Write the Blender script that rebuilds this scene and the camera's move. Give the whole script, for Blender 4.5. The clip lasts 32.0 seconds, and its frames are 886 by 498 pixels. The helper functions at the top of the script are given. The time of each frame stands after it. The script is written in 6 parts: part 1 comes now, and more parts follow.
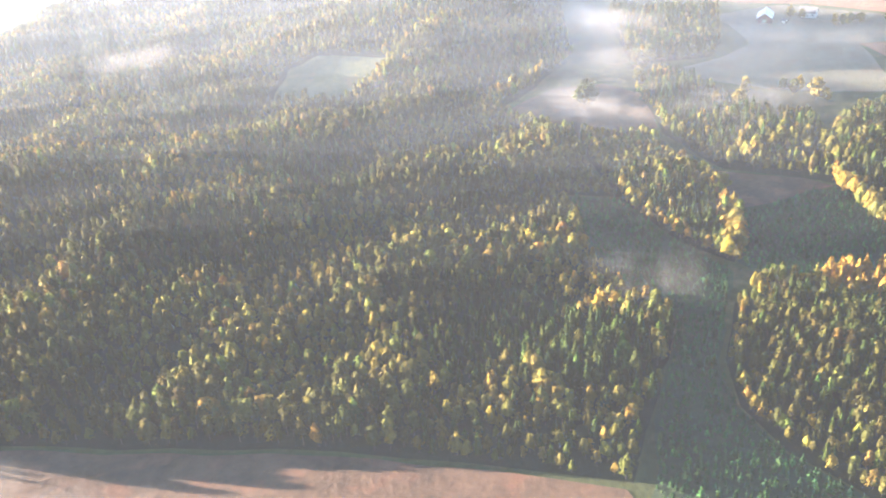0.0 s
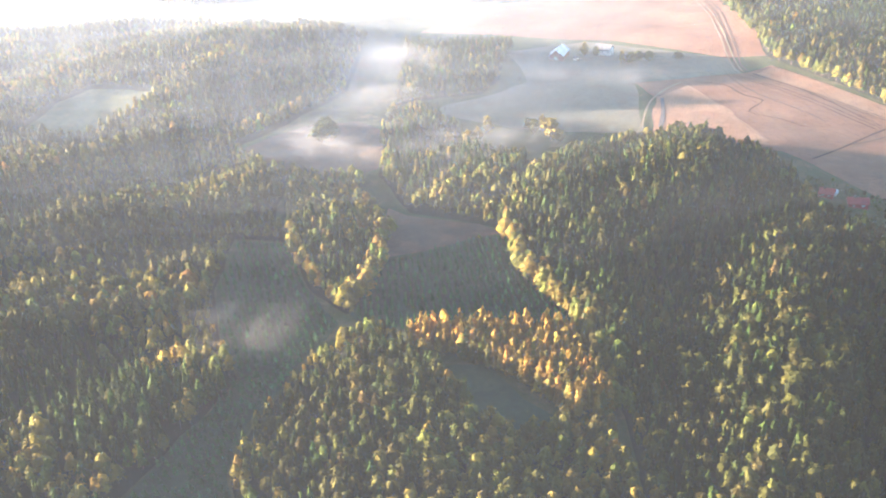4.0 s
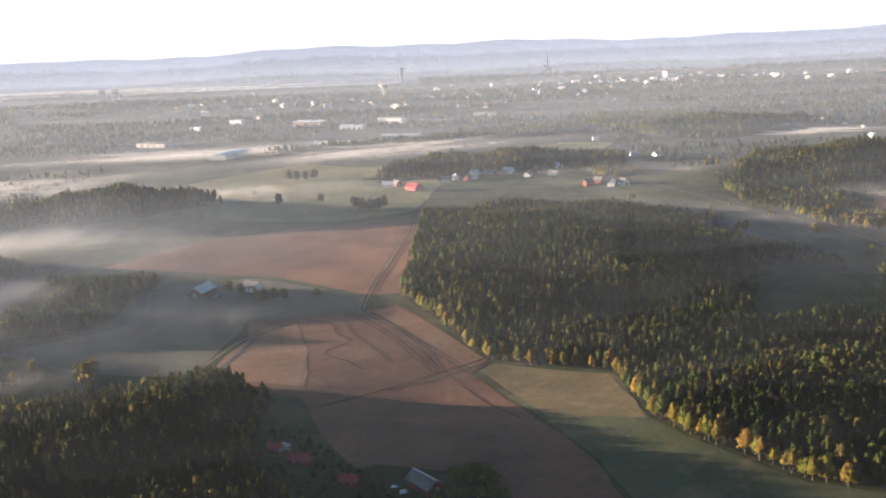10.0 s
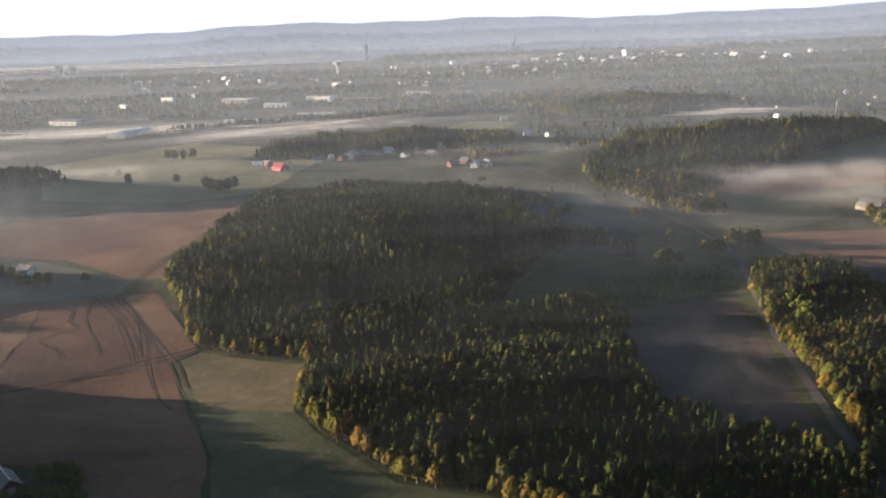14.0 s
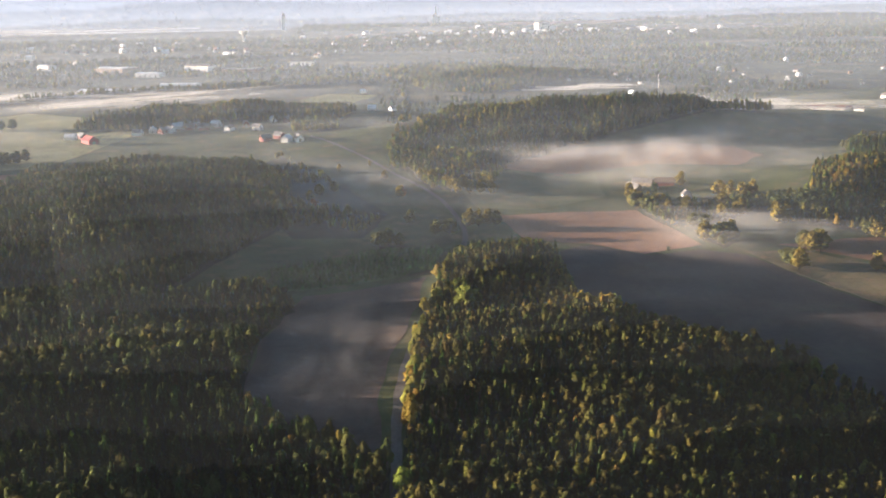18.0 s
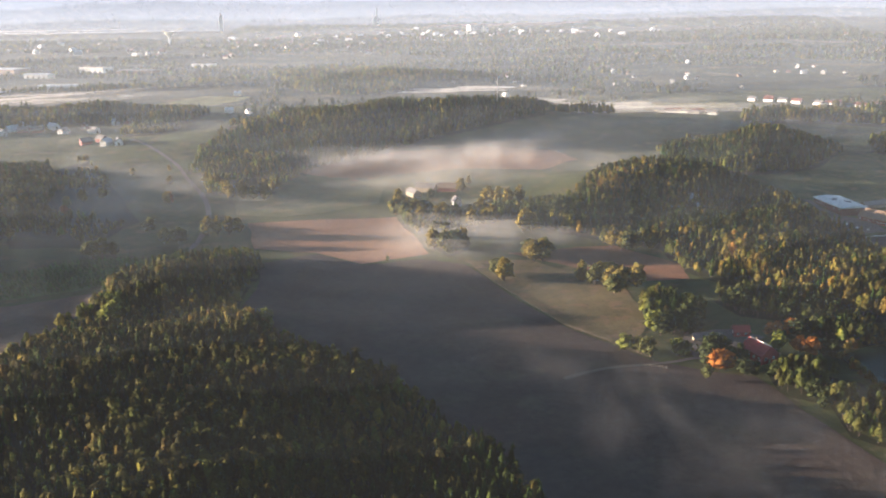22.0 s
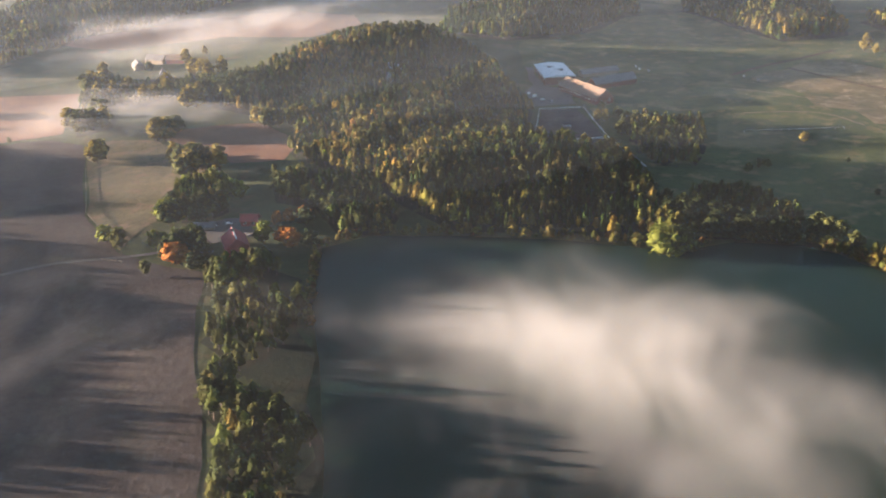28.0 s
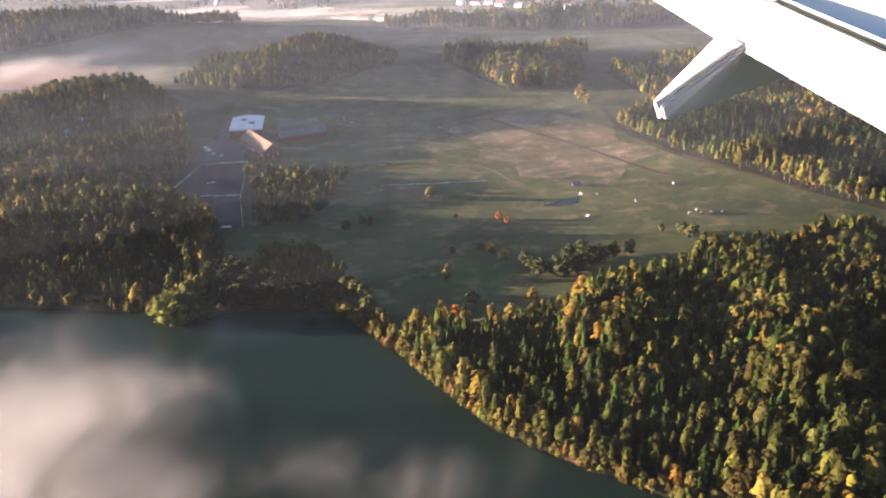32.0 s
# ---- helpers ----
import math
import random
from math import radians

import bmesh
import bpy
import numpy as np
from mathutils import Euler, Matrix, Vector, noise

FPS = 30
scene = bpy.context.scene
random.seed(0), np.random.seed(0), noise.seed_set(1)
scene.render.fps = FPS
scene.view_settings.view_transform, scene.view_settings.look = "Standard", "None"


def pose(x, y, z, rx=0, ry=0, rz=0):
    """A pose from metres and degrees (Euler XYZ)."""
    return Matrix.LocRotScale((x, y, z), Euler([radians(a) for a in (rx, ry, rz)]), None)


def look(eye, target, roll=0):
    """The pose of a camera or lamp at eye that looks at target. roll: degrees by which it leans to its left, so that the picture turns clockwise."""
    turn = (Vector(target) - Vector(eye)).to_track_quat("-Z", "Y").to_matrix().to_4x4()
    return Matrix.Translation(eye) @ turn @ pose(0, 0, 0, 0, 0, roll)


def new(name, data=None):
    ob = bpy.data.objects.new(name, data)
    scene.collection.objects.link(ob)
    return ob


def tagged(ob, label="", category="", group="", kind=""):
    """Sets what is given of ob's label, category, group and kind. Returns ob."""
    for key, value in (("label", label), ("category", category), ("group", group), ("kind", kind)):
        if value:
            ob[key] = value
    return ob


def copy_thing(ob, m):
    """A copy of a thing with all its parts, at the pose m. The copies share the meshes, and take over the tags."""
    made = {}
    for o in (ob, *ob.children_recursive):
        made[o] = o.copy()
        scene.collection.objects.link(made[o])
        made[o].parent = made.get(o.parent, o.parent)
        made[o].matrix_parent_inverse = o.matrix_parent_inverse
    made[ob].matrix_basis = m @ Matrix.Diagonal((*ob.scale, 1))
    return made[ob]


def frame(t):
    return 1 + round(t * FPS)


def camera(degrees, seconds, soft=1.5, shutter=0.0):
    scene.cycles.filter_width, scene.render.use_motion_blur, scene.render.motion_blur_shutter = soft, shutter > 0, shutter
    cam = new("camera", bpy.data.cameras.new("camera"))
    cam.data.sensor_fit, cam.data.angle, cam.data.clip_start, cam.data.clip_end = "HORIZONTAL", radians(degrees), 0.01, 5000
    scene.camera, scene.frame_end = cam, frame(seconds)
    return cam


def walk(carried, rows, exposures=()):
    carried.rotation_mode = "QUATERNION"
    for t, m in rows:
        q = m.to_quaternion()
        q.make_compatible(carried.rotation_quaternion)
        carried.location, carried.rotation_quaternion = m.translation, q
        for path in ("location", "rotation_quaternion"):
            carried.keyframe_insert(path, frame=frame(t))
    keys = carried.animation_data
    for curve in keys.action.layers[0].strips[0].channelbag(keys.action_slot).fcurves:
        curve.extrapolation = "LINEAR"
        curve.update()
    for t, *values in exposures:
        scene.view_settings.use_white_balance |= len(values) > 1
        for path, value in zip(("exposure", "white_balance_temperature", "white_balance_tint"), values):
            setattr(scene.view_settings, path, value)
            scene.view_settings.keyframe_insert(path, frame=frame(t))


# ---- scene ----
cam = camera(50.1, 32.0, soft=2.0)
METRES, EYE, TILT, LEAN, TURN = 1050.0, 157.0, -27.0, 3.7, 0.0
ROWS = [
    (0.0, 0.0, 0.0, 0.0, 0.0, 0.0, -0.0),
    (0.5, 0.0147, 0.0018, 0.0002, 0.31, -0.02, -0.09),
    (1.0, 0.0303, 0.0038, 0.0018, -0.01, 0.27, -0.03),
    (1.5, 0.0464, 0.0056, 0.004, 0.4, 0.74, 0.05),
    (2.0, 0.06, 0.007, 0.0046, 0.19, 1.42, -0.27),
    (2.5, 0.0754, 0.0087, 0.0052, -0.04, 1.47, -0.09),
    (3.0, 0.0901, 0.0103, 0.0056, -0.3, 1.48, -0.2),
    (3.5, 0.1042, 0.0118, 0.0067, -0.43, 1.44, -0.29),
    (5.5, 0.164, 0.0179, 0.011, -2.08, 2.5, -1.02),
    (6.0, 0.1794, 0.0199, 0.0119, -2.39, 2.36, -0.93),
    (6.5, 0.1934, 0.0216, 0.0122, -2.88, 3.1, -0.89),
    (7.0, 0.2076, 0.023, 0.0135, -3.23, 3.24, -0.63),
    (7.5, 0.2232, 0.0244, 0.0142, -3.26, 4.17, -0.61),
    (8.0, 0.2372, 0.0258, 0.015, -3.47, 4.2, -0.39),
    (8.5, 0.2514, 0.0268, 0.016, -3.88, 4.22, -0.44),
    (9.0, 0.2682, 0.0279, 0.0189, -4.39, 6.0, -1.02),
    (9.5, 0.2819, 0.0281, 0.0199, -3.75, 11.36, 0.89),
    (10.0, 0.2959, 0.0286, 0.0202, -3.67, 15.07, 0.34),
    (10.5, 0.3115, 0.029, 0.0195, -2.2, 12.03, -1.34),
    (11.0, 0.3264, 0.0299, 0.0221, -2.19, 11.76, -0.38),
    (11.5, 0.3415, 0.0304, 0.0224, -2.75, 14.0, -0.56),
    (12.0, 0.3567, 0.031, 0.0237, -3.4, 13.17, -0.43),
    (12.5, 0.3724, 0.0312, 0.0248, -3.7, 17.33, -2.36),
    (13.0, 0.3876, 0.0325, 0.0259, -3.67, 17.08, -2.01),
    (13.5, 0.4036, 0.0335, 0.0257, -3.56, 15.33, -0.45),
    (15.5, 0.4659, 0.036, 0.0305, -5.16, 11.53, 0.57),
    (16.0, 0.482, 0.037, 0.0313, -6.17, 10.94, 1.21),
    (16.5, 0.498, 0.0376, 0.0316, -6.44, 11.18, 0.97),
    (17.0, 0.5135, 0.0377, 0.0335, -6.93, 11.32, 0.75),
    (17.5, 0.5279, 0.0379, 0.0334, -6.64, 11.97, 0.5),
    (18.0, 0.5429, 0.0382, 0.0345, -6.85, 12.06, 0.61),
    (18.5, 0.5596, 0.0386, 0.035, -6.94, 11.9, 0.71),
    (19.0, 0.5768, 0.0388, 0.0357, -7.44, 12.02, 0.93),
    (19.5, 0.5915, 0.039, 0.0369, -7.69, 12.07, 1.0),
    (20.0, 0.6077, 0.0392, 0.0374, -7.58, 12.11, 0.85),
    (20.5, 0.6236, 0.0394, 0.0383, -7.68, 11.82, 0.81),
    (21.0, 0.6392, 0.0398, 0.039, -8.09, 12.32, 0.93),
    (21.5, 0.6548, 0.0402, 0.0394, -8.34, 12.0, 0.97),
    (22.0, 0.6709, 0.0405, 0.0406, -8.34, 12.16, 1.08),
    (22.5, 0.687, 0.0408, 0.0417, -8.36, 13.28, 0.54),
    (23.0, 0.7022, 0.0411, 0.0415, -8.3, 12.66, -0.68),
    (23.5, 0.7196, 0.0409, 0.0421, -8.31, 12.52, -0.68),
    (24.0, 0.7363, 0.041, 0.0431, -8.42, 12.19, -0.64),
    (24.5, 0.752, 0.0412, 0.0437, -8.79, 12.17, -0.6),
    (25.0, 0.7677, 0.0417, 0.0444, -8.63, 12.05, -0.49),
    (25.5, 0.7846, 0.0414, 0.0452, -8.68, 12.14, -0.46),
    (27.5, 0.847, 0.0408, 0.0464, -6.1, 4.75, 0.78),
    (28.0, 0.8643, 0.0405, 0.0486, -5.56, 4.0, 1.21),
    (28.5, 0.8804, 0.0409, 0.0488, -6.17, 6.15, 2.24),
    (29.0, 0.8965, 0.0414, 0.0497, -6.43, 6.65, 2.46),
    (29.5, 0.9131, 0.0412, 0.0503, -6.88, 6.91, 2.24),
    (30.0, 0.93, 0.0415, 0.0505, -7.32, 7.68, 2.1),
    (30.5, 0.946, 0.0415, 0.051, -7.6, 7.29, 2.17),
    (31.0, 0.9625, 0.0414, 0.0517, -7.86, 7.19, 2.16),
    (31.5, 0.9799, 0.0413, 0.052, -7.99, 7.06, 2.32),
    (32.0, 0.9956, 0.0414, 0.0525, -8.63, 6.6, 2.46),
]
EXPOSURES = [(0, 3.97, 5720, 18), (3.5, 3.97, 5720, 18), (6, 3.80, 5820, 20), (8.5, 3.45, 5820, 22), (9, 3.25, 5940, 24), (10, 2.14, 5950, 19), (11, 1.89, 5950, 19), (12, 2.19, 5950, 19), (13, 1.59, 5950, 16), (16, 2.16, 5870, 16), (20, 2.36, 5970, 17), (25.5, 2.41, 5970, 17), (27.5, 2.70, 5990, 19), (32, 2.82, 6050, 30)]
walk(cam, [(t, pose(0, 0, EYE, TILT, LEAN, TURN) @ pose(METRES * x, METRES * y, METRES * z, 90 + pitch, roll, yaw)) for t, x, y, z, yaw, pitch, roll in ROWS], EXPOSURES)

# ---- daylight: a low morning sun and a clear sky ----
SUN_EL, SUN_AZ = radians(5.2), radians(164.0)   # azimuth counted from +x towards +y
SUN_WAY = Vector((math.cos(SUN_EL) * math.cos(SUN_AZ), math.cos(SUN_EL) * math.sin(SUN_AZ), math.sin(SUN_EL)))
world = bpy.data.worlds.new("morning_sky")
scene.world = world
world.use_nodes = True
wn = world.node_tree
sky = wn.nodes.new("ShaderNodeTexSky")
sky.sky_type, sky.sun_disc = "NISHITA", False
sky.sun_elevation, sky.sun_rotation = SUN_EL, radians(90) - SUN_AZ
sky.air_density, sky.dust_density, sky.ozone_density = 1.0, 0.8, 1.5
wn.nodes["Background"].inputs["Strength"].default_value = 0.05
pale = wn.nodes.new("ShaderNodeHueSaturation")
pale.inputs["Saturation"].default_value = 1.2
wn.links.new(sky.outputs[0], pale.inputs["Color"])
wn.links.new(pale.outputs[0], wn.nodes["Background"].inputs["Color"])
sun_data = bpy.data.lights.new("sun", "SUN")
sun_data.energy, sun_data.angle, sun_data.color = 5.0, radians(0.6), (1.0, 0.78, 0.53)
sun = new("sun", sun_data)
sun.matrix_world = look(SUN_WAY * 500, (0, 0, 0))
scene.cycles.transparent_max_bounces = 90

# ---- materials ----
def node(nt, kind, ins=None, **props):
    n = nt.nodes.new(kind)
    for k, v in props.items():
        setattr(n, k, v)
    for k, v in (ins or {}).items():
        if isinstance(v, bpy.types.NodeSocket):
            nt.links.new(v, n.inputs[k])
        else:
            n.inputs[k].default_value = v
    return n


def rgb(c):
    return (*c, 1.0)


def material(name):
    m = bpy.data.materials.new(name)
    m.use_nodes = True
    return m, m.node_tree, m.node_tree.nodes["Principled BSDF"]


def noise_tex(nt, co, scale, detail=4.0, rough=0.55):
    return node(nt, "ShaderNodeTexNoise", {"Vector": co, "Scale": scale, "Detail": detail, "Roughness": rough}).outputs["Fac"]


def ramp(nt, fac, stops):
    r = node(nt, "ShaderNodeValToRGB", {"Fac": fac})
    e = r.color_ramp.elements
    while len(e) < len(stops):
        e.new(0.5)
    for k, (p, c) in zip(e, stops):
        k.position, k.color = p, rgb(c)
    return r.outputs["Color"]


def mix(nt, fac, a, b, how="MIX"):
    n = node(nt, "ShaderNodeMix", data_type="RGBA", blend_type=how)
    for k, v in ((0, fac), (6, a), (7, b)):
        if isinstance(v, bpy.types.NodeSocket):
            nt.links.new(v, n.inputs[k])
        else:
            n.inputs[k].default_value = rgb(v) if k else v
    return n.outputs[2]


def bump(nt, p, height, strength, distance):
    b = node(nt, "ShaderNodeBump", {"Height": height, "Strength": strength, "Distance": distance})
    nt.links.new(b.outputs[0], p.inputs["Normal"])


def ground_mat(name, dark, light, patch, big=0.02, small=0.35, rows=None, rough=0.95, relief=0.5):
    """Land: two tones mixed at a large and a small scale, a third in patches; rows: (metres apart, turn) of furrows."""
    m, nt, p = material(name)
    co = node(nt, "ShaderNodeTexCoord").outputs["Object"]
    a = noise_tex(nt, co, big, 5.0, 0.6)
    b = noise_tex(nt, co, small, 6.0, 0.65)
    col = ramp(nt, a, [(0.36, dark), (0.64, light)])
    col = mix(nt, ramp(nt, noise_tex(nt, co, big * 2.7, 6.0, 0.65), [(0.52, (0, 0, 0)), (0.66, (1, 1, 1))]), col, patch)
    col = mix(nt, 0.55, col, ramp(nt, b, [(0.25, (0.45, 0.45, 0.45)), (0.75, (1, 1, 1))]), "MULTIPLY")
    h = b
    if rows:
        mp = node(nt, "ShaderNodeMapping", {"Vector": co, "Rotation": (0, 0, radians(rows[1]))})
        w = node(nt, "ShaderNodeTexWave", {"Vector": mp.outputs[0], "Scale": 0.314 / rows[0], "Distortion": 1.5, "Detail": 2.0, "Detail Scale": 0.4}).outputs["Fac"]
        col = mix(nt, 0.14, col, ramp(nt, w, [(0.2, (0.5, 0.47, 0.45)), (0.7, (1, 1, 1))]), "MULTIPLY")
    nt.links.new(col, p.inputs["Base Color"])
    p.inputs["Roughness"].default_value = rough
    p.inputs["Specular IOR Level"].default_value = 0.15
    bump(nt, p, h, relief, 0.6)
    return m


def plain_mat(name, colour, rough=0.7, vary=0.25, scale=0.6, metal=0.0, stripes=None):
    """Paint, boards, sheet or plaster with streaks and wear; stripes: (axis turn, metres apart) of joints."""
    m, nt, p = material(name)
    co = node(nt, "ShaderNodeTexCoord").outputs["Object"]
    n1 = noise_tex(nt, co, scale, 5.0, 0.6)
    lo = tuple(c * (1 - vary) for c in colour)
    hi = tuple(min(1, c * (1 + vary * 0.6)) for c in colour)
    col = ramp(nt, n1, [(0.3, lo), (0.7, hi)])
    if stripes:
        mp = node(nt, "ShaderNodeMapping", {"Vector": co, "Rotation": (0, 0, radians(stripes[0]))})
        w = node(nt, "ShaderNodeTexWave", {"Vector": mp.outputs[0], "Scale": 0.314 / stripes[1]}).outputs["Fac"]
        col = mix(nt, 0.35, col, ramp(nt, w, [(0.0, (0.5, 0.5, 0.5)), (0.3, (1, 1, 1))]), "MULTIPLY")
        bump(nt, p, w, 0.3, 0.1)
    nt.links.new(col, p.inputs["Base Color"])
    p.inputs["Roughness"].default_value, p.inputs["Metallic"].default_value = rough, metal
    return m


def leaf_mat(name):
    """Foliage: every tree carries its own tint; light and dark tufts over it."""
    m, nt, p = material(name)
    co = node(nt, "ShaderNodeTexCoord").outputs["Object"]
    tint = node(nt, "ShaderNodeAttribute", attribute_name="tint").outputs["Color"]
    f = noise_tex(nt, co, 1.6, 4.0, 0.7)
    isl = node(nt, "ShaderNodeNewGeometry").outputs["Random Per Island"]
    col = mix(nt, 0.8, tint, ramp(nt, f, [(0.3, (0.45, 0.5, 0.4)), (0.7, (1.0, 1.0, 1.0))]), "MULTIPLY")
    col = mix(nt, 0.5, col, ramp(nt, isl, [(0.0, (0.6, 0.62, 0.55)), (1.0, (1.0, 0.98, 0.92))]), "MULTIPLY")
    p.inputs["Roughness"].default_value = 0.85
    p.inputs["Specular IOR Level"].default_value = 0.06
    nt.links.new(col, p.inputs["Base Color"])
    bump(nt, p, noise_tex(nt, co, 0.9, 3.0, 0.7), 0.8, 1.2)
    tr = node(nt, "ShaderNodeBsdfTranslucent", {"Color": col})
    ms = node(nt, "ShaderNodeMixShader", {"Fac": 0.34, 1: p.outputs[0], 2: tr.outputs[0]})
    gap = node(nt, "ShaderNodeMath", {0: noise_tex(nt, co, 1.3, 2.0, 0.6), 1: 0.4}, operation="LESS_THAN").outputs[0]
    tp = node(nt, "ShaderNodeBsdfTransparent").outputs[0]
    ms = node(nt, "ShaderNodeMixShader", {"Fac": gap, 1: ms.outputs[0], 2: tp})
    nt.links.new(ms.outputs[0], nt.nodes["Material Output"].inputs["Surface"])
    return m


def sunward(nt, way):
    """A fixed lean of a layer's normal that brightens it like sun-scattering droplets."""
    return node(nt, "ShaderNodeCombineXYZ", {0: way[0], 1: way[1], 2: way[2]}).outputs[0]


def mist_mat(name, thick, scale, lo=0.38, hi=0.68, stretch=(1, 1, 1)):
    """Thin mist: droplets that scatter light, more or less dense; 'dens' thins it out towards its rims."""
    m, nt, p = material(name)
    nt.nodes.remove(p)
    co = node(nt, "ShaderNodeTexCoord").outputs["Object"]
    mp = node(nt, "ShaderNodeMapping", {"Vector": co, "Scale": stretch, "Rotation": (0, 0, 0.25)})
    n1 = node(nt, "ShaderNodeTexNoise", {"Vector": mp.outputs[0], "Scale": scale, "Detail": 8.0, "Roughness": 0.64, "Distortion": 0.9}).outputs["Fac"]
    d = node(nt, "ShaderNodeAttribute", attribute_name="dens").outputs["Fac"]
    thin = node(nt, "ShaderNodeMath", {0: d, 1: 0.42, 2: -0.42}, operation="MULTIPLY_ADD").outputs[0]
    n1 = node(nt, "ShaderNodeMath", {0: n1, 1: thin}, operation="ADD").outputs[0]
    n2 = node(nt, "ShaderNodeMapRange", {"Value": n1, "From Min": lo, "From Max": hi, "To Min": 0.0, "To Max": thick}, interpolation_type="SMOOTHERSTEP").outputs[0]
    a = node(nt, "ShaderNodeMath", {0: n2, 1: d}, operation="MULTIPLY").outputs[0]
    # leaned normal stands in for sunlight scattered inside the mist
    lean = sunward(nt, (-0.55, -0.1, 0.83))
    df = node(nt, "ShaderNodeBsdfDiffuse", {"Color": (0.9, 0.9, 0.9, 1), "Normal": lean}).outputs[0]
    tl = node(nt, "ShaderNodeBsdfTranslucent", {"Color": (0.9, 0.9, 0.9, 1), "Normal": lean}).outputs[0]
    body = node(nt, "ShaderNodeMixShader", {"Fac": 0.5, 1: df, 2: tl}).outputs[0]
    tp = node(nt, "ShaderNodeBsdfTransparent").outputs[0]
    out = node(nt, "ShaderNodeMixShader", {"Fac": a, 1: tp, 2: body}).outputs[0]
    nt.links.new(out, nt.nodes["Material Output"].inputs["Surface"])
    return m


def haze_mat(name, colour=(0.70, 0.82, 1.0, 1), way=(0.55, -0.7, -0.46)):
    """Haze put on a sheet by colour: an even, faint veil whose strength is carried by 'dens'."""
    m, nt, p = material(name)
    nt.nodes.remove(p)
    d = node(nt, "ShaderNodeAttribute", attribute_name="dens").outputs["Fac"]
    # leaned normals brighten the veil as sunlit haze would be
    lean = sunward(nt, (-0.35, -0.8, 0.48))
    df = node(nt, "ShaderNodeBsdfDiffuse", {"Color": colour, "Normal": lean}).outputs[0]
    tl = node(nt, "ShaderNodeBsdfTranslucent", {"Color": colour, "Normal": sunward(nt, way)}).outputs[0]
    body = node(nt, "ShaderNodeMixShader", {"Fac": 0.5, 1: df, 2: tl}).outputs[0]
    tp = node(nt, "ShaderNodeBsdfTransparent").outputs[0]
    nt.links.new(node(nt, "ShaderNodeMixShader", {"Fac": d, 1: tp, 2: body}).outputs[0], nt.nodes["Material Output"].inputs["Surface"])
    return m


GRASS = ground_mat("rough_grass", (0.042, 0.054, 0.022), (0.08, 0.092, 0.036), (0.12, 0.098, 0.05))
FLOOR = ground_mat("forest_floor", (0.02, 0.026, 0.014), (0.04, 0.045, 0.022), (0.05, 0.038, 0.022), small=0.6)
MOOR = ground_mat("brown_moor", (0.09, 0.06, 0.04), (0.16, 0.10, 0.065), (0.18, 0.095, 0.06), big=0.035)
TILLED = ground_mat("tilled_earth", (0.17, 0.088, 0.055), (0.27, 0.14, 0.085), (0.21, 0.12, 0.075), rows=(2.2, 62))
STUBBLE = ground_mat("stubble", (0.26, 0.145, 0.085), (0.36, 0.21, 0.125), (0.30, 0.155, 0.09), rows=(1.8, 20))
PINK = ground_mat("pale_stubble", (0.25, 0.135, 0.085), (0.33, 0.185, 0.12), (0.29, 0.15, 0.095), rows=(2.0, 5))
DARK = ground_mat("dark_ploughland", (0.06, 0.047, 0.043), (0.088, 0.068, 0.06), (0.078, 0.065, 0.052))
PASTURE = ground_mat("green_pasture", (0.075, 0.092, 0.045), (0.125, 0.135, 0.07), (0.17, 0.14, 0.075))
GREY = ground_mat("dewy_meadow", (0.12, 0.12, 0.085), (0.17, 0.16, 0.11), (0.15, 0.125, 0.085))
# paler grass with the sunlight on the meadows put into its colour
LITGRASS = ground_mat("lit_meadow", (0.17, 0.175, 0.07), (0.26, 0.24, 0.105), (0.30, 0.24, 0.115))
YOUNG = ground_mat("young_planting", (0.035, 0.055, 0.03), (0.06, 0.085, 0.045), (0.075, 0.09, 0.045), small=0.5)
GRAVEL = ground_mat("gravel_road", (0.10, 0.092, 0.085), (0.145, 0.13, 0.12), (0.12, 0.11, 0.10), small=1.2)
TRACK = ground_mat("wheel_track", (0.10, 0.06, 0.04), (0.14, 0.09, 0.06), (0.12, 0.08, 0.05), small=1.0)
FARLAND = ground_mat("distant_land", (0.022, 0.030, 0.020), (0.045, 0.052, 0.03), (0.13, 0.10, 0.055), big=0.0035, small=0.03)
LEAVES = leaf_mat("foliage")
BARK = plain_mat("bark", (0.09, 0.065, 0.045), 0.9, 0.4, 2.0)
OFFWHITE = plain_mat("weathered_pale_plaster", (0.45, 0.44, 0.42), 0.8, 0.3)
WHITE = plain_mat("white_plaster", (0.78, 0.77, 0.74), 0.7, 0.12)
REDWOOD = plain_mat("red_painted_boards", (0.17, 0.04, 0.03), 0.8, 0.3, 0.8, stripes=(0, 0.4))
TILE = plain_mat("red_roof_tiles", (0.12, 0.046, 0.036), 0.75, 0.3, 0.8, stripes=(90, 0.5))
METAL = plain_mat("pale_sheet_roof", (0.62, 0.64, 0.66), 0.45, 0.15, 0.3, stripes=(0, 0.8))
SLATE = plain_mat("grey_roof", (0.17, 0.165, 0.165), 0.7, 0.3, 0.6, stripes=(90, 0.5))
BRICK = plain_mat("brown_roof", (0.165, 0.11, 0.078), 0.75, 0.3, 0.5, stripes=(90, 0.6))
CONCRETE = plain_mat("concrete", (0.5, 0.49, 0.47), 0.8, 0.2, 0.4)
DARKGLASS = plain_mat("window_glass", (0.03, 0.035, 0.045), 0.12, 0.2, 0.5)
TIMBER = plain_mat("weathered_timber", (0.28, 0.23, 0.17), 0.85, 0.3, 2.0)

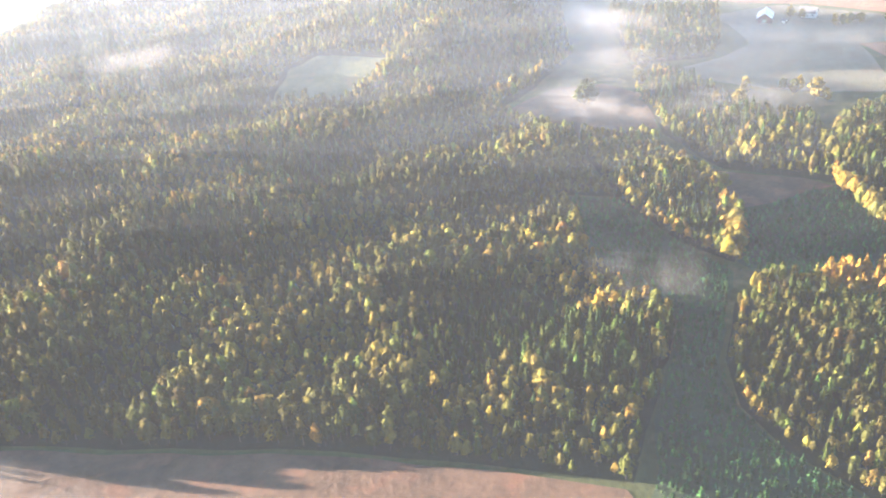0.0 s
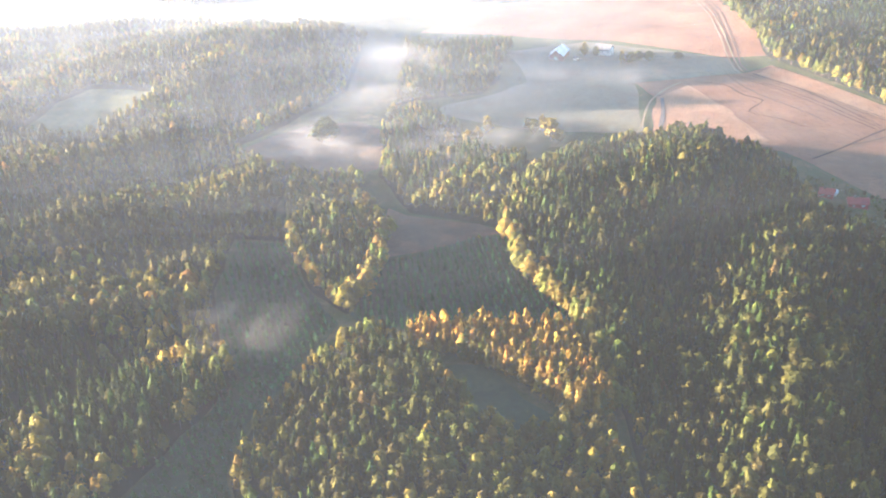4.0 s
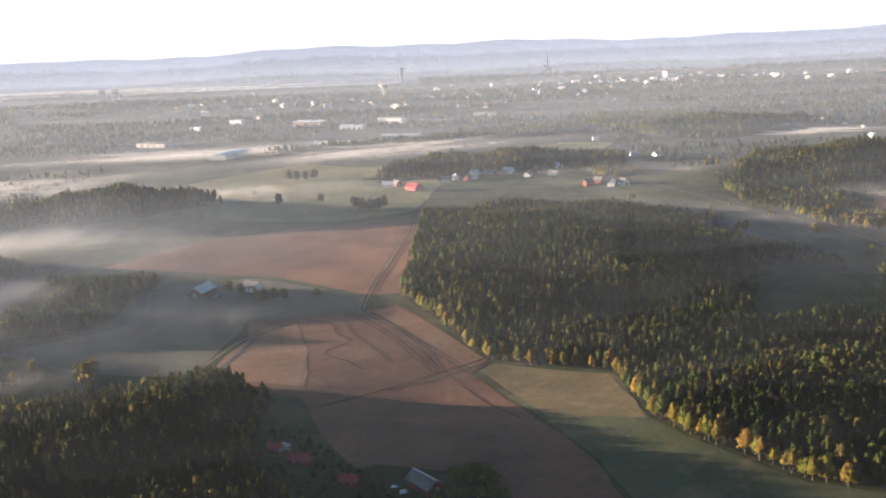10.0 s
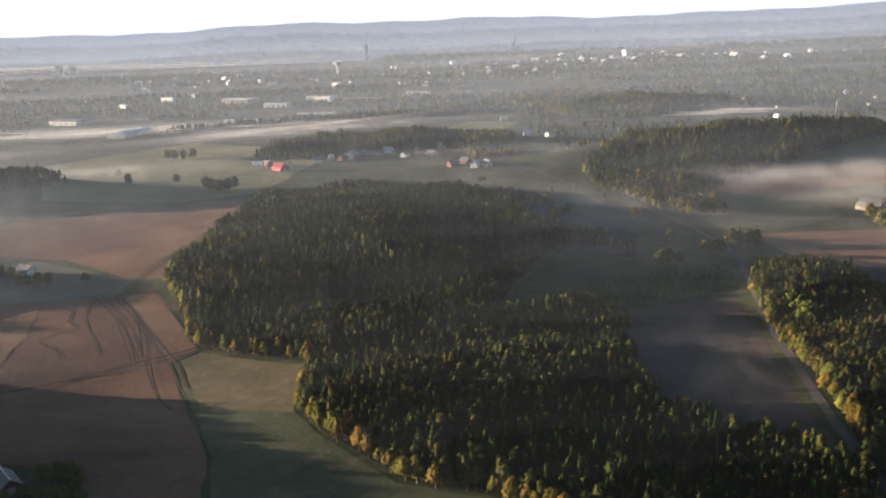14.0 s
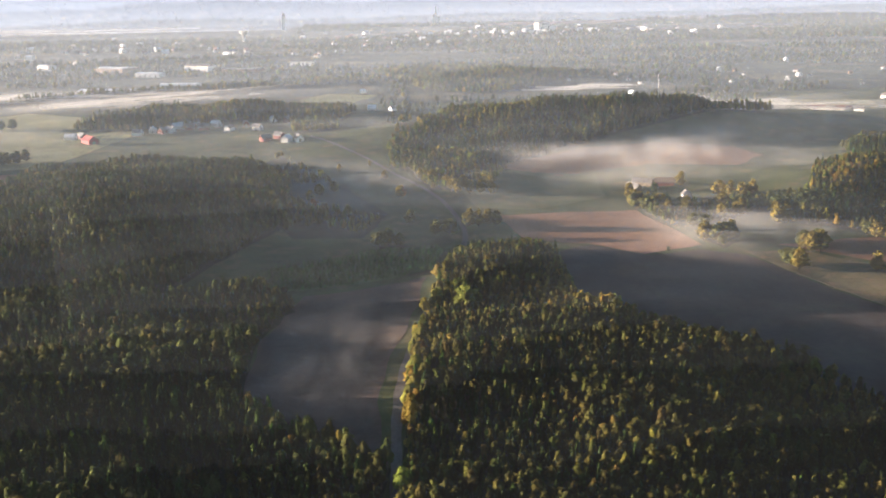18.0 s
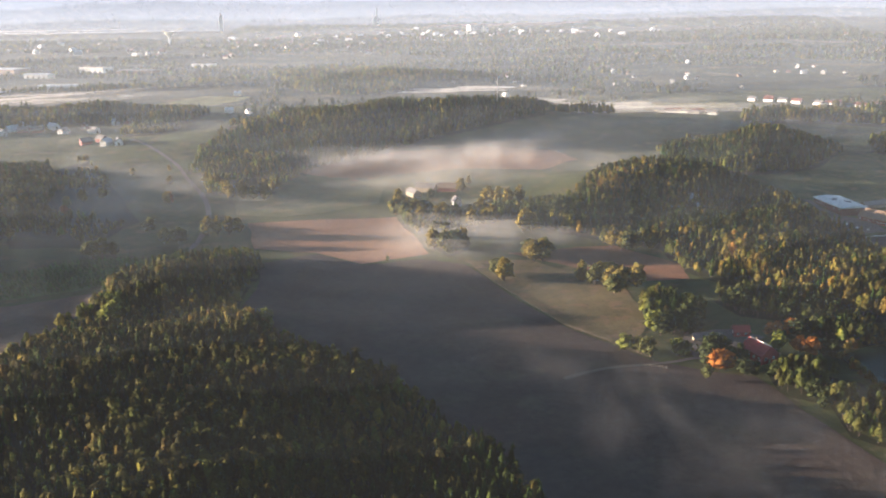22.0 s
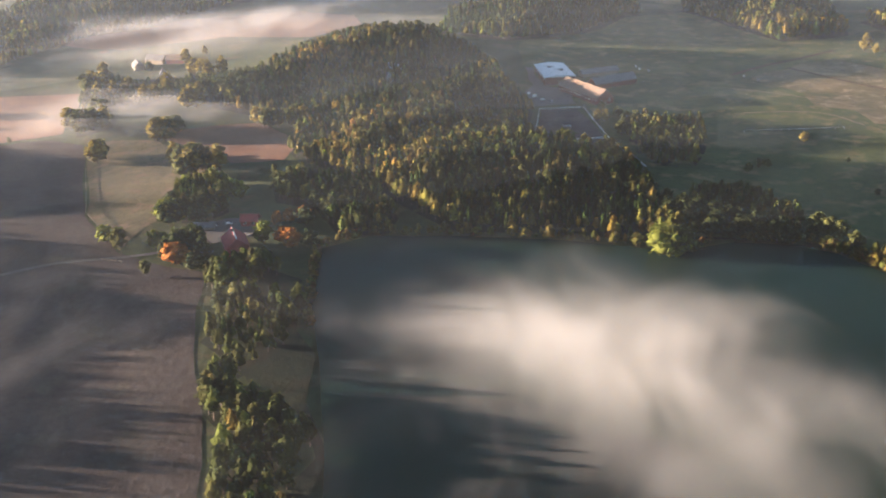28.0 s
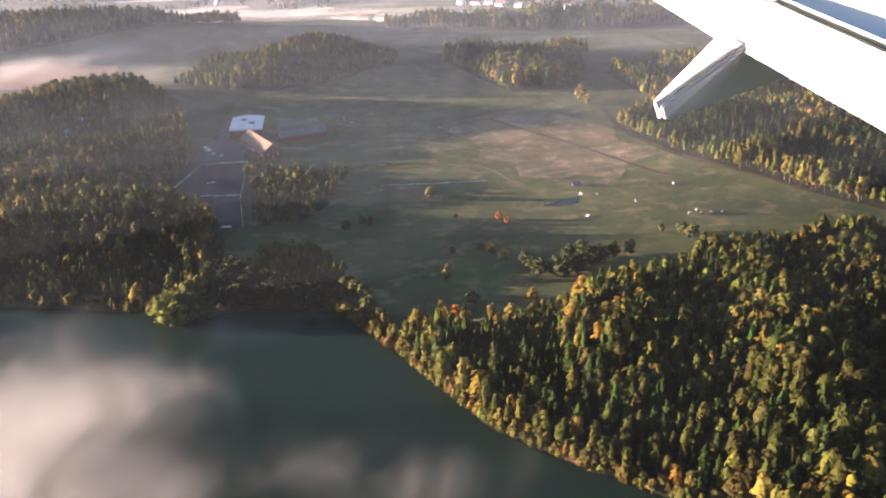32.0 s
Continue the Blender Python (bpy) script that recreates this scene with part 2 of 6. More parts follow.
# ---- the lie of the land: a flat valley with wooded knolls ----
HILLS = [(215, 365, 75, 52, 11), (420, 640, 105, 140, 12), (470, 365, 70, 40, 5), (645, 360, 75, 55, 9), (645, 478, 36, 34, 7),
         (915, 640, 90, 75, 14), (935, 425, 70, 45, 5), (1050, 755, 55, 45, 18), (1165, 255, 80, 55, 9), (1290, 470, 90, 60, 5)]
HILLS += [(810, 950, 215, 68, 27), (-30, 600, 90, 80, 11), (-150, 380, 120, 120, 6), (70, 890, 120, 50, 23), (140, 585, 42, 32, 7),
          (10, 640, 70, 60, 6), (100, 190, 120, 90, 6), (342, 443, 60, 60, -3), (840, 1500, 110, 70, 12), (430, 1140, 140, 50, 8)]
LAKE = [(890, 358), (906, 366), (934, 361), (971, 350), (996, 338), (1007, 334), (1025, 338), (1045, 331), (1053, 323), (1064, 298), (1075, 271),
        (1082, 254), (1092, 241), (1105, 227), (1117, 214), (1160, 170), (1200, 120), (1100, 70), (920, 70), (896, 130), (893, 200), (893, 240), (891, 280), (888, 311)]


def smooth(a, lo, hi):
    u = np.clip((a - lo) / (hi - lo), 0, 1)
    return u * u * (3 - 2 * u)


def inside(poly, x, y):
    """Which of the points lie in the outline, and how far each is from its rim."""
    x, y = np.asarray(x, float), np.asarray(y, float)
    odd, far = np.zeros(x.shape, bool), np.full(x.shape, 1e9)
    for (ax, ay), (bx, by) in zip(poly, poly[1:] + poly[:1]):
        if ay != by:
            odd ^= ((ay > y) != (by > y)) & (x < (bx - ax) * (y - ay) / (by - ay) + ax)
        ll = (bx - ax) ** 2 + (by - ay) ** 2
        u = np.clip(((x - ax) * (bx - ax) + (y - ay) * (by - ay)) / max(ll, 1e-9), 0, 1)
        far = np.minimum(far, np.hypot(x - ax - u * (bx - ax), y - ay - u * (by - ay)))
    return odd, far


def land(x, y):
    """Height of the ground, for arrays or numbers."""
    x, y = np.asarray(x, float), np.asarray(y, float)
    z = sum(a * np.exp(-((x - cx) / sx) ** 2 - ((y - cy) / sy) ** 2) for cx, cy, sx, sy, a in HILLS)
    z = z + 0.5 * np.sin(x / 31 + 1.3) * np.sin(y / 27) + 0.25 * np.sin(x / 13 + y / 17)
    odd, far = inside(LAKE, x, y)
    z = np.where(odd, -1.2, z * smooth(far, 0, 22) + 0.25 * smooth(far, 0, 3))
    roll = 45 + 30 * np.sin(x / 420 + 0.6) + 14 * np.sin(x / 170 + 2) + 8 * np.sin(x / 61)
    z = z + smooth(y, 4150, 4640) * (128 + 0.4 * roll) + smooth(y, 1250, 3300) * (3 + 4 * np.sin(x / 310) * np.sin(y / 270))
    return z


def spaced(edges):
    out = []
    for a, b, step in edges:
        out += list(np.arange(a, b, step))
    return np.array(out, float)


def sheet(name, xs, ys, z, mat):
    gx, gy = np.meshgrid(xs, ys)
    v = np.stack([gx.ravel(), gy.ravel(), z(gx, gy).ravel()], 1)
    n, k = len(xs), len(ys)
    i = (np.arange(k - 1)[:, None] * n + np.arange(n - 1)[None, :]).ravel()
    f = np.stack([i, i + 1, i + n + 1, i + n], 1)
    me = bpy.data.meshes.new(name)
    me.from_pydata(v.tolist(), [], f.tolist())
    me.polygons.foreach_set("use_smooth", np.ones(len(f), bool))
    me.materials.append(mat)
    return new(name, me)


GX = spaced([(-5600, -1200, 220), (-1200, -360, 40), (-360, 1500, 7), (1500, 2400, 45), (2400, 6000, 225)])
GY = spaced([(-1500, 40, 110), (40, 1000, 7), (1000, 1500, 25), (1500, 4100, 90), (4100, 4700, 25), (4700, 5600, 300)])
ground = tagged(sheet("ground", GX, GY, land, GRASS), "rough autumn grassland rolling away to the horizon", "ground", kind="structure")
ground.data.materials.append(FARLAND)
ground.data.polygons.foreach_set("material_index", (np.repeat((GY[:-1] > 1240), len(GX) - 1)).astype(np.int32))


def drape(name, poly, mat, label, lift=0.12, cell=9.0, category="field"):
    """A field laid over the land: outline and inner points, joined to triangles."""
    from mathutils.geometry import delaunay_2d_cdt
    rim = []
    for k, ((ax, ay), (bx, by)) in enumerate(zip(poly, poly[1:] + poly[:1])):
        n = max(1, int(math.hypot(bx - ax, by - ay) / cell))
        for i in range(n):
            u = i / n
            w = 0.9 * math.sin(3.1 * k + 7.7 * u) * (1 if 0 < u else 0)
            rim.append(Vector((ax + (bx - ax) * u + w, ay + (by - ay) * u - w)))
    x0, x1 = min(p[0] for p in poly), max(p[0] for p in poly)
    y0, y1 = min(p[1] for p in poly), max(p[1] for p in poly)
    gx, gy = np.meshgrid(np.arange(x0, x1, cell), np.arange(y0, y1, cell))
    odd, far = inside(poly, gx, gy)
    ok = odd & (far > cell * 0.45)
    pts = rim + [Vector((a, b)) for a, b in zip(gx[ok], gy[ok])]
    v, _, f, *_ = delaunay_2d_cdt(pts, [], [list(range(len(rim)))], 1, 1e-4)
    zs = land(np.array([p.x for p in v]), np.array([p.y for p in v])) + lift
    me = bpy.data.meshes.new(name)
    me.from_pydata([(p.x, p.y, z) for p, z in zip(v, zs)], [], [list(t) for t in f])
    me.polygons.foreach_set("use_smooth", np.ones(len(me.polygons), bool))
    me.materials.append(mat)
    return tagged(new(name, me), label, category, kind="structure")


def ribbon(name, line, width, mat, label, lift=0.2, category="road", step=5.0):
    """A road or track along a line, draped over the land."""
    pts = []
    n = len(line)
    for k in range(n - 1):
        p0, p1, p2, p3 = (Vector(line[max(0, min(n - 1, i))]) for i in (k - 1, k, k + 1, k + 2))
        m = max(2, int((p2 - p1).length / step))
        for i in range(m):
            u = i / m
            pts.append(0.5 * ((2 * p1) + (p2 - p0) * u + (2 * p0 - 5 * p1 + 4 * p2 - p3) * u * u + (3 * p1 - p0 - 3 * p2 + p3) * u ** 3))
    pts.append(Vector(line[-1]))
    v, f = [], []
    for i, p in enumerate(pts):
        d = (pts[min(i + 1, len(pts) - 1)] - pts[max(i - 1, 0)]).normalized()
        side = Vector((-d.y, d.x)) * width / 2 * (1 + 0.12 * math.sin(i * 1.7))
        for s in (-1, 1):
            q = p + side * s
            v.append((q.x, q.y, float(land(q.x, q.y)) + lift))
        if i:
            f.append((2 * i - 2, 2 * i - 1, 2 * i + 1, 2 * i))
    me = bpy.data.meshes.new(name)
    me.from_pydata(v, [], f)
    me.materials.append(mat)
    return tagged(new(name, me), label, category, kind="structure")


# outlines of the woods
WEST = [(-185, 206), (-129, 204), (-82, 200), (-37, 193), (-4, 185), (19, 178), (35, 173), (48, 207), (60, 244), (49, 271), (40, 305), (39, 349), (61, 343), (52, 365), (50, 409), (20, 452), (16, 456), (39, 488), (66, 542), (71, 668), (17, 723), (-90, 760), (-330, 780), (-330, 560), (-250, 400)]
STRIP = [(50, 409), (76, 410), (97, 347), (96, 308), (88, 281), (74, 300), (62, 331), (56, 365)]
LARCH = [(108, 267), (158, 261), (158, 251), (163, 214), (152, 217), (141, 232), (130, 243), (118, 252), (108, 256)]
NEAR_WEST = [(80, 252), (95, 269), (108, 256), (116, 247), (127, 220), (135, 209), (150, 214), (162, 212), (164, 120), (95, 120), (85, 165), (73, 180), (67, 199), (69, 221)]
HILL = [(142, 333), (148, 298), (163, 261), (165, 217), (163, 178), (170, 120), (330, 120), (392, 200), (389, 223), (381, 238), (365, 256), (352, 268), (330, 283), (310, 276), (296, 287), (284, 299), (270, 314), (258, 332), (257, 368), (258, 405), (235, 428), (206, 430), (180, 412), (165, 395), (147, 365)]
ISLE_STRIP = [(89, 477), (107, 508), (125, 470), (143, 423), (160, 413), (153, 391), (159, 365), (147, 334), (134, 345), (106, 365), (91, 411)]
ISLE = [(95, 514), (98, 620), (112, 640), (150, 632), (167, 612), (153, 550), (142, 529), (105, 522)]
MAIN = [(336, 840), (312, 567), (351, 456), (403, 425), (403, 366), (414, 347), (440, 312), (467, 298), (487, 278), (511, 250), (568, 236), (580, 301), (566, 311), (550, 327), (532, 352), (534, 413), (548, 455), (530, 478), (497, 466), (474, 465), (487, 482), (509, 534), (538, 605), (533, 712), (498, 830), (414, 845), (365, 825)]
NEAR = [(585, 316), (592, 364), (604, 435), (619, 496), (630, 523), (668, 539), (677, 502), (668, 434), (689, 397), (710, 374), (735, 335), (752, 297), (757, 276), (768, 190), (650, 120), (565, 170)]
LAKESIDE = [(882, 440), (889, 436), (917, 391), (935, 365), (972, 355), (998, 343), (1008, 339), (1012, 400), (990, 440), (980, 475), (990, 510), (980, 600), (955, 640), (925, 690), (890, 660), (855, 600), (822, 585), (821, 561), (879, 511), (872, 470)]
BELT = [(858, 352), (872, 346), (884, 334), (889, 318), (884, 300), (890, 285), (888, 262), (894, 240), (889, 222), (893, 200), (880, 196), (874, 215), (868, 228), (871, 248), (862, 262), (867, 284), (858, 296), (864, 318), (853, 330)]
SHORE = [(1054, 324), (1065, 298.5), (1076, 271.5), (1083, 254.5), (1093, 241.8), (1106, 228), (1118, 215), (1161, 171), (1205, 150), (1270, 150), (1310, 335), (1249, 350), (1208, 345), (1165, 338), (1136, 325), (1109, 308), (1090, 298), (1072, 308)]
EAST = [(1205, 531), (1213, 467), (1244, 401), (1260, 376), (1302, 362), (1390, 400), (1440, 600), (1371, 662), (1245, 585)]
COPSE = [(1148, 764), (1172, 642), (1221, 647), (1258, 755), (1246, 776), (1185, 800)]
NORTH_HILL = [(960, 700), (975, 780), (1020, 830), (1090, 830), (1120, 790), (1110, 736), (1060, 692), (1002, 671)]
RIDGE = [(606, 795), (611, 871), (680, 990), (800, 1010), (960, 1000), (1000, 950), (923, 930), (772, 850), (690, 770), (652, 740)]
ISLE_FAR = [(-120, 830), (-110, 930), (-10, 960), (100, 950), (162, 880), (100, 845), (40, 835)]
VILLAGE_WOOD = [(285, 1079), (354, 1180), (454, 1230), (591, 1158), (572, 1082), (459, 1090), (360, 1051)]

# ---- fields, water, roads ----
drape("field", [(-420, 205), (-129, 202), (-82, 198), (-37, 191), (-4, 183), (19, 176), (33, 171), (60, 95), (-150, 60), (-420, 80)], MOOR, "reddish brown boggy moor at the wood's foot")
drape("field", [(218, 444), (234, 505), (228, 536), (290, 541), (309, 551), (351, 453), (341, 437), (359, 384), (375, 337), (379, 306), (388, 283), (403, 259), (420, 225), (430, 150), (385, 150), (390, 225), (366, 258), (356, 278), (345, 299), (343, 317), (326, 334), (301, 341), (293, 336), (281, 360), (268, 407), (240, 425)], TILLED, "red-brown tilled field between two woods")
drape("field", [(219, 446), (234, 505), (255, 526), (266, 478), (268, 425)], STUBBLE, "pale orange stubble field", lift=0.2)
drape("field", [(297, 538), (309, 548), (350, 454), (341, 440)], STUBBLE, "pale orange stubble strip along the wood", lift=0.2)
drape("field", [(342, 436), (352, 450), (402, 422), (402, 365), (412, 345), (438, 310), (465, 297), (485, 277), (509, 240), (520, 150), (432, 150), (422, 225), (405, 259), (390, 283), (381, 306), (377, 337), (361, 384)], PASTURE, "dewy green pasture below the wood")
drape("field", [(105, 692), (150, 770), (242, 812), (315, 824), (329, 812), (338, 723), (312, 569), (291, 573), (234, 638)], TILLED, "broad red-brown tilled field beyond the farm")
drape("field", [(159, 618), (216, 641), (291, 573), (290, 541), (228, 536), (217, 448), (156, 465), (110, 500), (169, 545)], GREY, "grey-green dewy meadow round the farm")
drape("field", [(60, 1090), (192, 1264), (357, 1138), (362, 1021), (329, 864), (276, 830), (150, 840), (110, 968)], LITGRASS, "sunlit misty meadow with scattered trees")
drape("field", [(-101, 480), (-64, 476), (-41, 543), (-86, 561), (-101, 543)], PASTURE, "small green meadow within the wood", lift=0.2)
drape("field", [(16, 453), (48, 485), (76, 490), (92, 470), (90, 418), (77, 412), (48, 412), (30, 440)], MOOR, "brown misty field between woods")
drape("field", [(97, 372), (105, 362), (133, 346), (141, 336), (96, 322)], MOOR, "low misty meadow strip")
drape("field", [(40, 347), (61, 341), (72, 303), (86, 275), (79, 255), (61, 244), (49, 271), (41, 305)], YOUNG, "young spruce planting in green rows", category="planting")
drape("field", [(61, 244), (79, 255), (67, 221), (66, 199), (72, 180), (84, 165), (90, 120), (36, 120), (38, 167), (48, 207)], YOUNG, "clearing overgrown with young spruce", category="planting")
drape("field", [(98, 317), (132, 335), (147, 332), (148, 306), (161, 283), (161, 265), (95, 269), (89, 281), (96, 308)], YOUNG, "young spruce planting with neat rows", category="planting")
# darker planting tone here stands in for shade on the grass
drape("field", [(116, 247), (131, 246), (140, 227), (150, 215), (135, 209), (127, 220)], YOUNG, "small grass clearing among trees, its shade put into dark colour")
drape("field", [(472, 462), (497, 473), (532, 513), (589, 544), (622, 544), (613, 498), (580, 489), (551, 478), (530, 480), (497, 464)], ground_mat("fresh_planting", (0.06, 0.10, 0.035), (0.10, 0.15, 0.05), (0.11, 0.13, 0.05)), "bright green young planting across the wood", lift=0.2, category="planting")
drape("field", [(550, 470), (608, 487), (595, 428), (579, 349), (577, 310), (567, 313), (552, 329), (533, 354), (534, 413)], ground_mat("dim_field", (0.08, 0.056, 0.047), (0.12, 0.082, 0.066), (0.10, 0.076, 0.06)), "brown field in thin mist beside the road")
drape("field", [(674, 523), (703, 540), (725, 513), (756, 516), (775, 504), (800, 406), (821, 366), (838, 353), (852, 346), (856, 300), (866, 240), (868, 90), (775, 90), (768, 190), (757, 276), (750, 307), (732, 338), (708, 376), (688, 400), (670, 436), (676, 480)], DARK, "wide dark ploughed field under thin mist")
drape("field", [(663, 615), (751, 613), (760, 526), (725, 515), (703, 542), (670, 555)], PINK, "sunlit orange stubble field")
drape("field", [(729, 734), (808, 767), (873, 744), (912, 785), (905, 830), (860, 850), (772, 845), (688, 783)], PINK, "pinkish stubble field half hidden by mist")
drape("field", [(776, 510), (809, 505), (839, 460), (838, 412), (825, 389), (821, 368), (801, 406)], ground_mat("heath", (0.10, 0.085, 0.045), (0.17, 0.135, 0.07), (0.20, 0.13, 0.08), big=0.04), "brown-green rough pasture with a fence line")
drape("field", [(800, 520), (858, 522), (878, 480), (872, 455), (849, 459), (822, 496)], TILLED, "small reddish ploughed plot")
drape("field", [(1015, 345), (1012, 400), (1018, 410), (1018, 515), (1000, 600), (1010, 665), (1060, 690), (1110, 735), (1150, 760), (1175, 640), (1225, 640), (1204, 531), (1212, 467), (1243, 401), (1259, 374), (1249, 352), (1208, 347), (1165, 340), (1136, 327), (1109, 310), (1088, 300), (1072, 310), (1058, 330), (1044, 336)], ground_mat("parkland_grass", (0.055, 0.072, 0.026), (0.105, 0.118, 0.042), (0.19, 0.155, 0.072), big=0.03, small=0.25), "wide open meadow with worn tracks and long shadows")
# tan patch paints the sunlight falling beyond the knoll's shadow
drape("field", [(345, 441), (353, 449), (374, 437), (401, 420), (401, 366), (385, 372), (366, 376), (358, 403)], ground_mat("sunlit_pasture", (0.15, 0.125, 0.06), (0.21, 0.165, 0.085), (0.25, 0.18, 0.10), big=0.05), "tan corner of the pasture, sunlight put into its colour", lift=0.2)
drape("field", [(1118, 552), (1126, 560), (1146, 566), (1158, 580), (1181, 584), (1190, 560), (1202, 528), (1196, 500), (1206, 470), (1188, 462), (1176, 440), (1160, 452), (1150, 444), (1136, 455), (1138, 478), (1124, 490), (1130, 515)], ground_mat("worn_ground", (0.09, 0.09, 0.042), (0.22, 0.165, 0.09), (0.33, 0.24, 0.145), big=0.035), "worn tan ground with faint tracks", lift=0.18)
drape("field", [(650, 713), (690, 772), (757, 732), (743, 653), (686, 624), (655, 637)], PASTURE, "green meadow before the wooded ridge")
drape("field", [(1136, 3890), (1300, 4120), (1620, 4140), (1910, 4120), (1600, 3760), (1300, 3700)], STUBBLE, "pale orange fields beyond the town", 2.0, 60.0)
drape("field", [(1040, 1175), (1200, 1130), (1180, 1075), (1080, 1085)], LITGRASS, "pale green field before the housing estate", 0.2, 20.0)
drape("field", [(1130, 850), (1235, 870), (1330, 850), (1335, 785), (1262, 775), (1150, 810)], PASTURE, "dewy green field beyond the copse", 0.2, 14.0)
drape("field", [(507, 1292), (555, 1390), (623, 1354), (585, 1259)], LITGRASS, "bright green meadow above the village")
water_m, wnt, wp = material("lake_water")
wco = node(wnt, "ShaderNodeTexCoord").outputs["Object"]
wp.inputs["Base Color"].default_value = (0.012, 0.028, 0.019, 1)
wp.inputs["Roughness"].default_value, wp.inputs["IOR"].default_value, wp.inputs["Specular IOR Level"].default_value = 0.2, 1.33, 0.1
bump(wnt, wp, noise_tex(wnt, wco, 0.8, 3.0), 0.05, 0.3)
lake = drape("water", LAKE, water_m, "dark green lake under drifting mist", 0.0, 20.0, "lake")
lake.data.vertices.foreach_set("co", np.array([(v.co.x, v.co.y, 0.33) for v in lake.data.vertices]).ravel())
drape("beach", [(1093.2, 241), (1096, 237.6), (1100, 233.4), (1100.5, 233.9), (1096.9, 238.4), (1093.8, 241.7)], ground_mat("beach_sand", (0.30, 0.19, 0.12), (0.42, 0.28, 0.18), (0.36, 0.2, 0.12)), "narrow strip of reddish sand on the shore", 0.3, 5.0, "beach")
bright_m, bnt, bp_ = material("open_water")
bp_.inputs["Base Color"].default_value = (0.05, 0.06, 0.07, 1)
bp_.inputs["Roughness"].default_value, bp_.inputs["IOR"].default_value = 0.06, 1.33
far_lake = tagged(sheet("water", np.linspace(-3200, 400, 8), np.linspace(3640, 4130, 6), lambda x, y: 0 * x + 12 + smooth(y, 4100, 4200) * 5, bright_m), "long pale lake beyond the town", "lake", kind="structure")
ribbon("road", [(578, 230), (581, 296), (587, 356), (606, 442), (621, 502), (636, 557), (639, 610), (633, 677), (611, 765), (594, 832), (564, 902), (540, 950)], 3.4, GRAVEL, "pale winding country road between wood and field")
ribbon("road", [(786, 354), (802, 360), (824, 362), (838, 366), (852, 372)], 2.0, GRAVEL, "pale farm lane to the red house")
for dx in (0, 3.2):
    ribbon("track", [(327 + dx, 815), (316 + dx, 700), (297 + dx, 590), (291 + dx, 545), (310 + dx, 500), (341 + dx, 437), (352 + dx, 405)], 0.8, TRACK, "worn wheel track across the fields", 0.27, "track")
ribbon("track", [(222, 442), (232, 480), (237, 505)], 2.0, GRAVEL, "pale dirt track along the stubble", 0.27, "track")
ribbon("track", [(300, 420), (325, 432), (350, 452)], 1.2, TRACK, "dark ditch line across the field", 0.27, "track")
ribbon("track", [(281, 540), (285, 505), (300, 470), (305, 455)], 0.9, TRACK, "dark drainage line in the field", 0.27, "track")
DITCH = ground_mat("dug_earth", (0.06, 0.032, 0.022), (0.10, 0.055, 0.038), (0.08, 0.05, 0.03), small=1.0)
PALE = ground_mat("trodden_path", (0.20, 0.16, 0.10), (0.27, 0.21, 0.135), (0.24, 0.19, 0.12), small=1.0)
for line, wide, mat, words in (([(1111, 563), (1148, 584), (1192, 607)], 2.4, DITCH, "freshly dug brown ditch across the meadow"), ([(1145, 569), (1160, 531), (1173, 504), (1185, 470), (1196, 442), (1203, 437)], 1.7, DITCH, "brown worn track over the meadow"), ([(1141, 453), (1158, 459), (1174, 460)], 1.3, PALE, "pale trodden path over the meadow"), ([(1203, 532), (1206, 502), (1212, 463), (1226, 436), (1244, 402)], 2.0, DITCH, "dark ditch along the wood"), ([(1087, 486), (1120, 477), (1130, 453)], 1.1, PALE, "pale trodden path across the grass"), ([(1090, 537), (1104, 531), (1139, 494), (1153, 495)], 1.0, PALE, "faint pale path across the grass")):
    ribbon("track", line, wide, mat, words, 0.3, "track")
for line, wide in (([(261, 529), (274, 521), (279, 500), (286, 490), (274, 474), (286, 460), (292, 449)], 0.9), ([(280, 541), (296, 512), (310, 479), (324, 442)], 0.7), ([(283, 542), (299, 513), (313, 480), (327, 443)], 0.7), ([(295, 538), (312, 500), (328, 446)], 0.8), ([(330, 442), (344, 400), (355, 380)], 0.7), ([(277, 395), (313, 430), (344, 452), (355, 462)], 1.4)):
    ribbon("track", line, wide, DITCH, "dark wheel rut in the tilled field", 0.3, "track")
ribbon("track", [(217, 459), (229, 498), (243, 521), (253, 530)], 1.2, PALE, "pale dirt track along the stubble", 0.3, "track")
for dx in (0, 3.0):
    ribbon("track", [(321 + dx, 822), (308 + dx, 684), (291 + dx, 574), (288 + dx, 545)], 0.8, PALE, "pale wheel track over the broad field", 0.32, "track")
drape("pond", [(1135, 414), (1142, 418), (1153, 423), (1150, 414), (1142, 411)], water_m, "small pond in the meadow", 0.24, 4.0, "pond")
drape("paddock", [(985, 462), (995, 514), (1012, 511), (1017, 414), (1012, 410), (996, 420)], ground_mat("dark_sand", (0.05, 0.045, 0.05), (0.075, 0.065, 0.065), (0.09, 0.08, 0.075)), "dark sanded riding paddock", 0.24, 8.0, "paddock")

# ---- trees ----
rng = np.random.default_rng(7)
SPRUCE, PINE, BIRCH, GOLD, LIME, OLIVE, RUST = ((0.044, 0.068, 0.015), (0.086, 0.084, 0.021), (0.18, 0.152, 0.034), (0.26, 0.185, 0.035), (0.15, 0.16, 0.034), (0.115, 0.105, 0.026), (0.33, 0.12, 0.03))


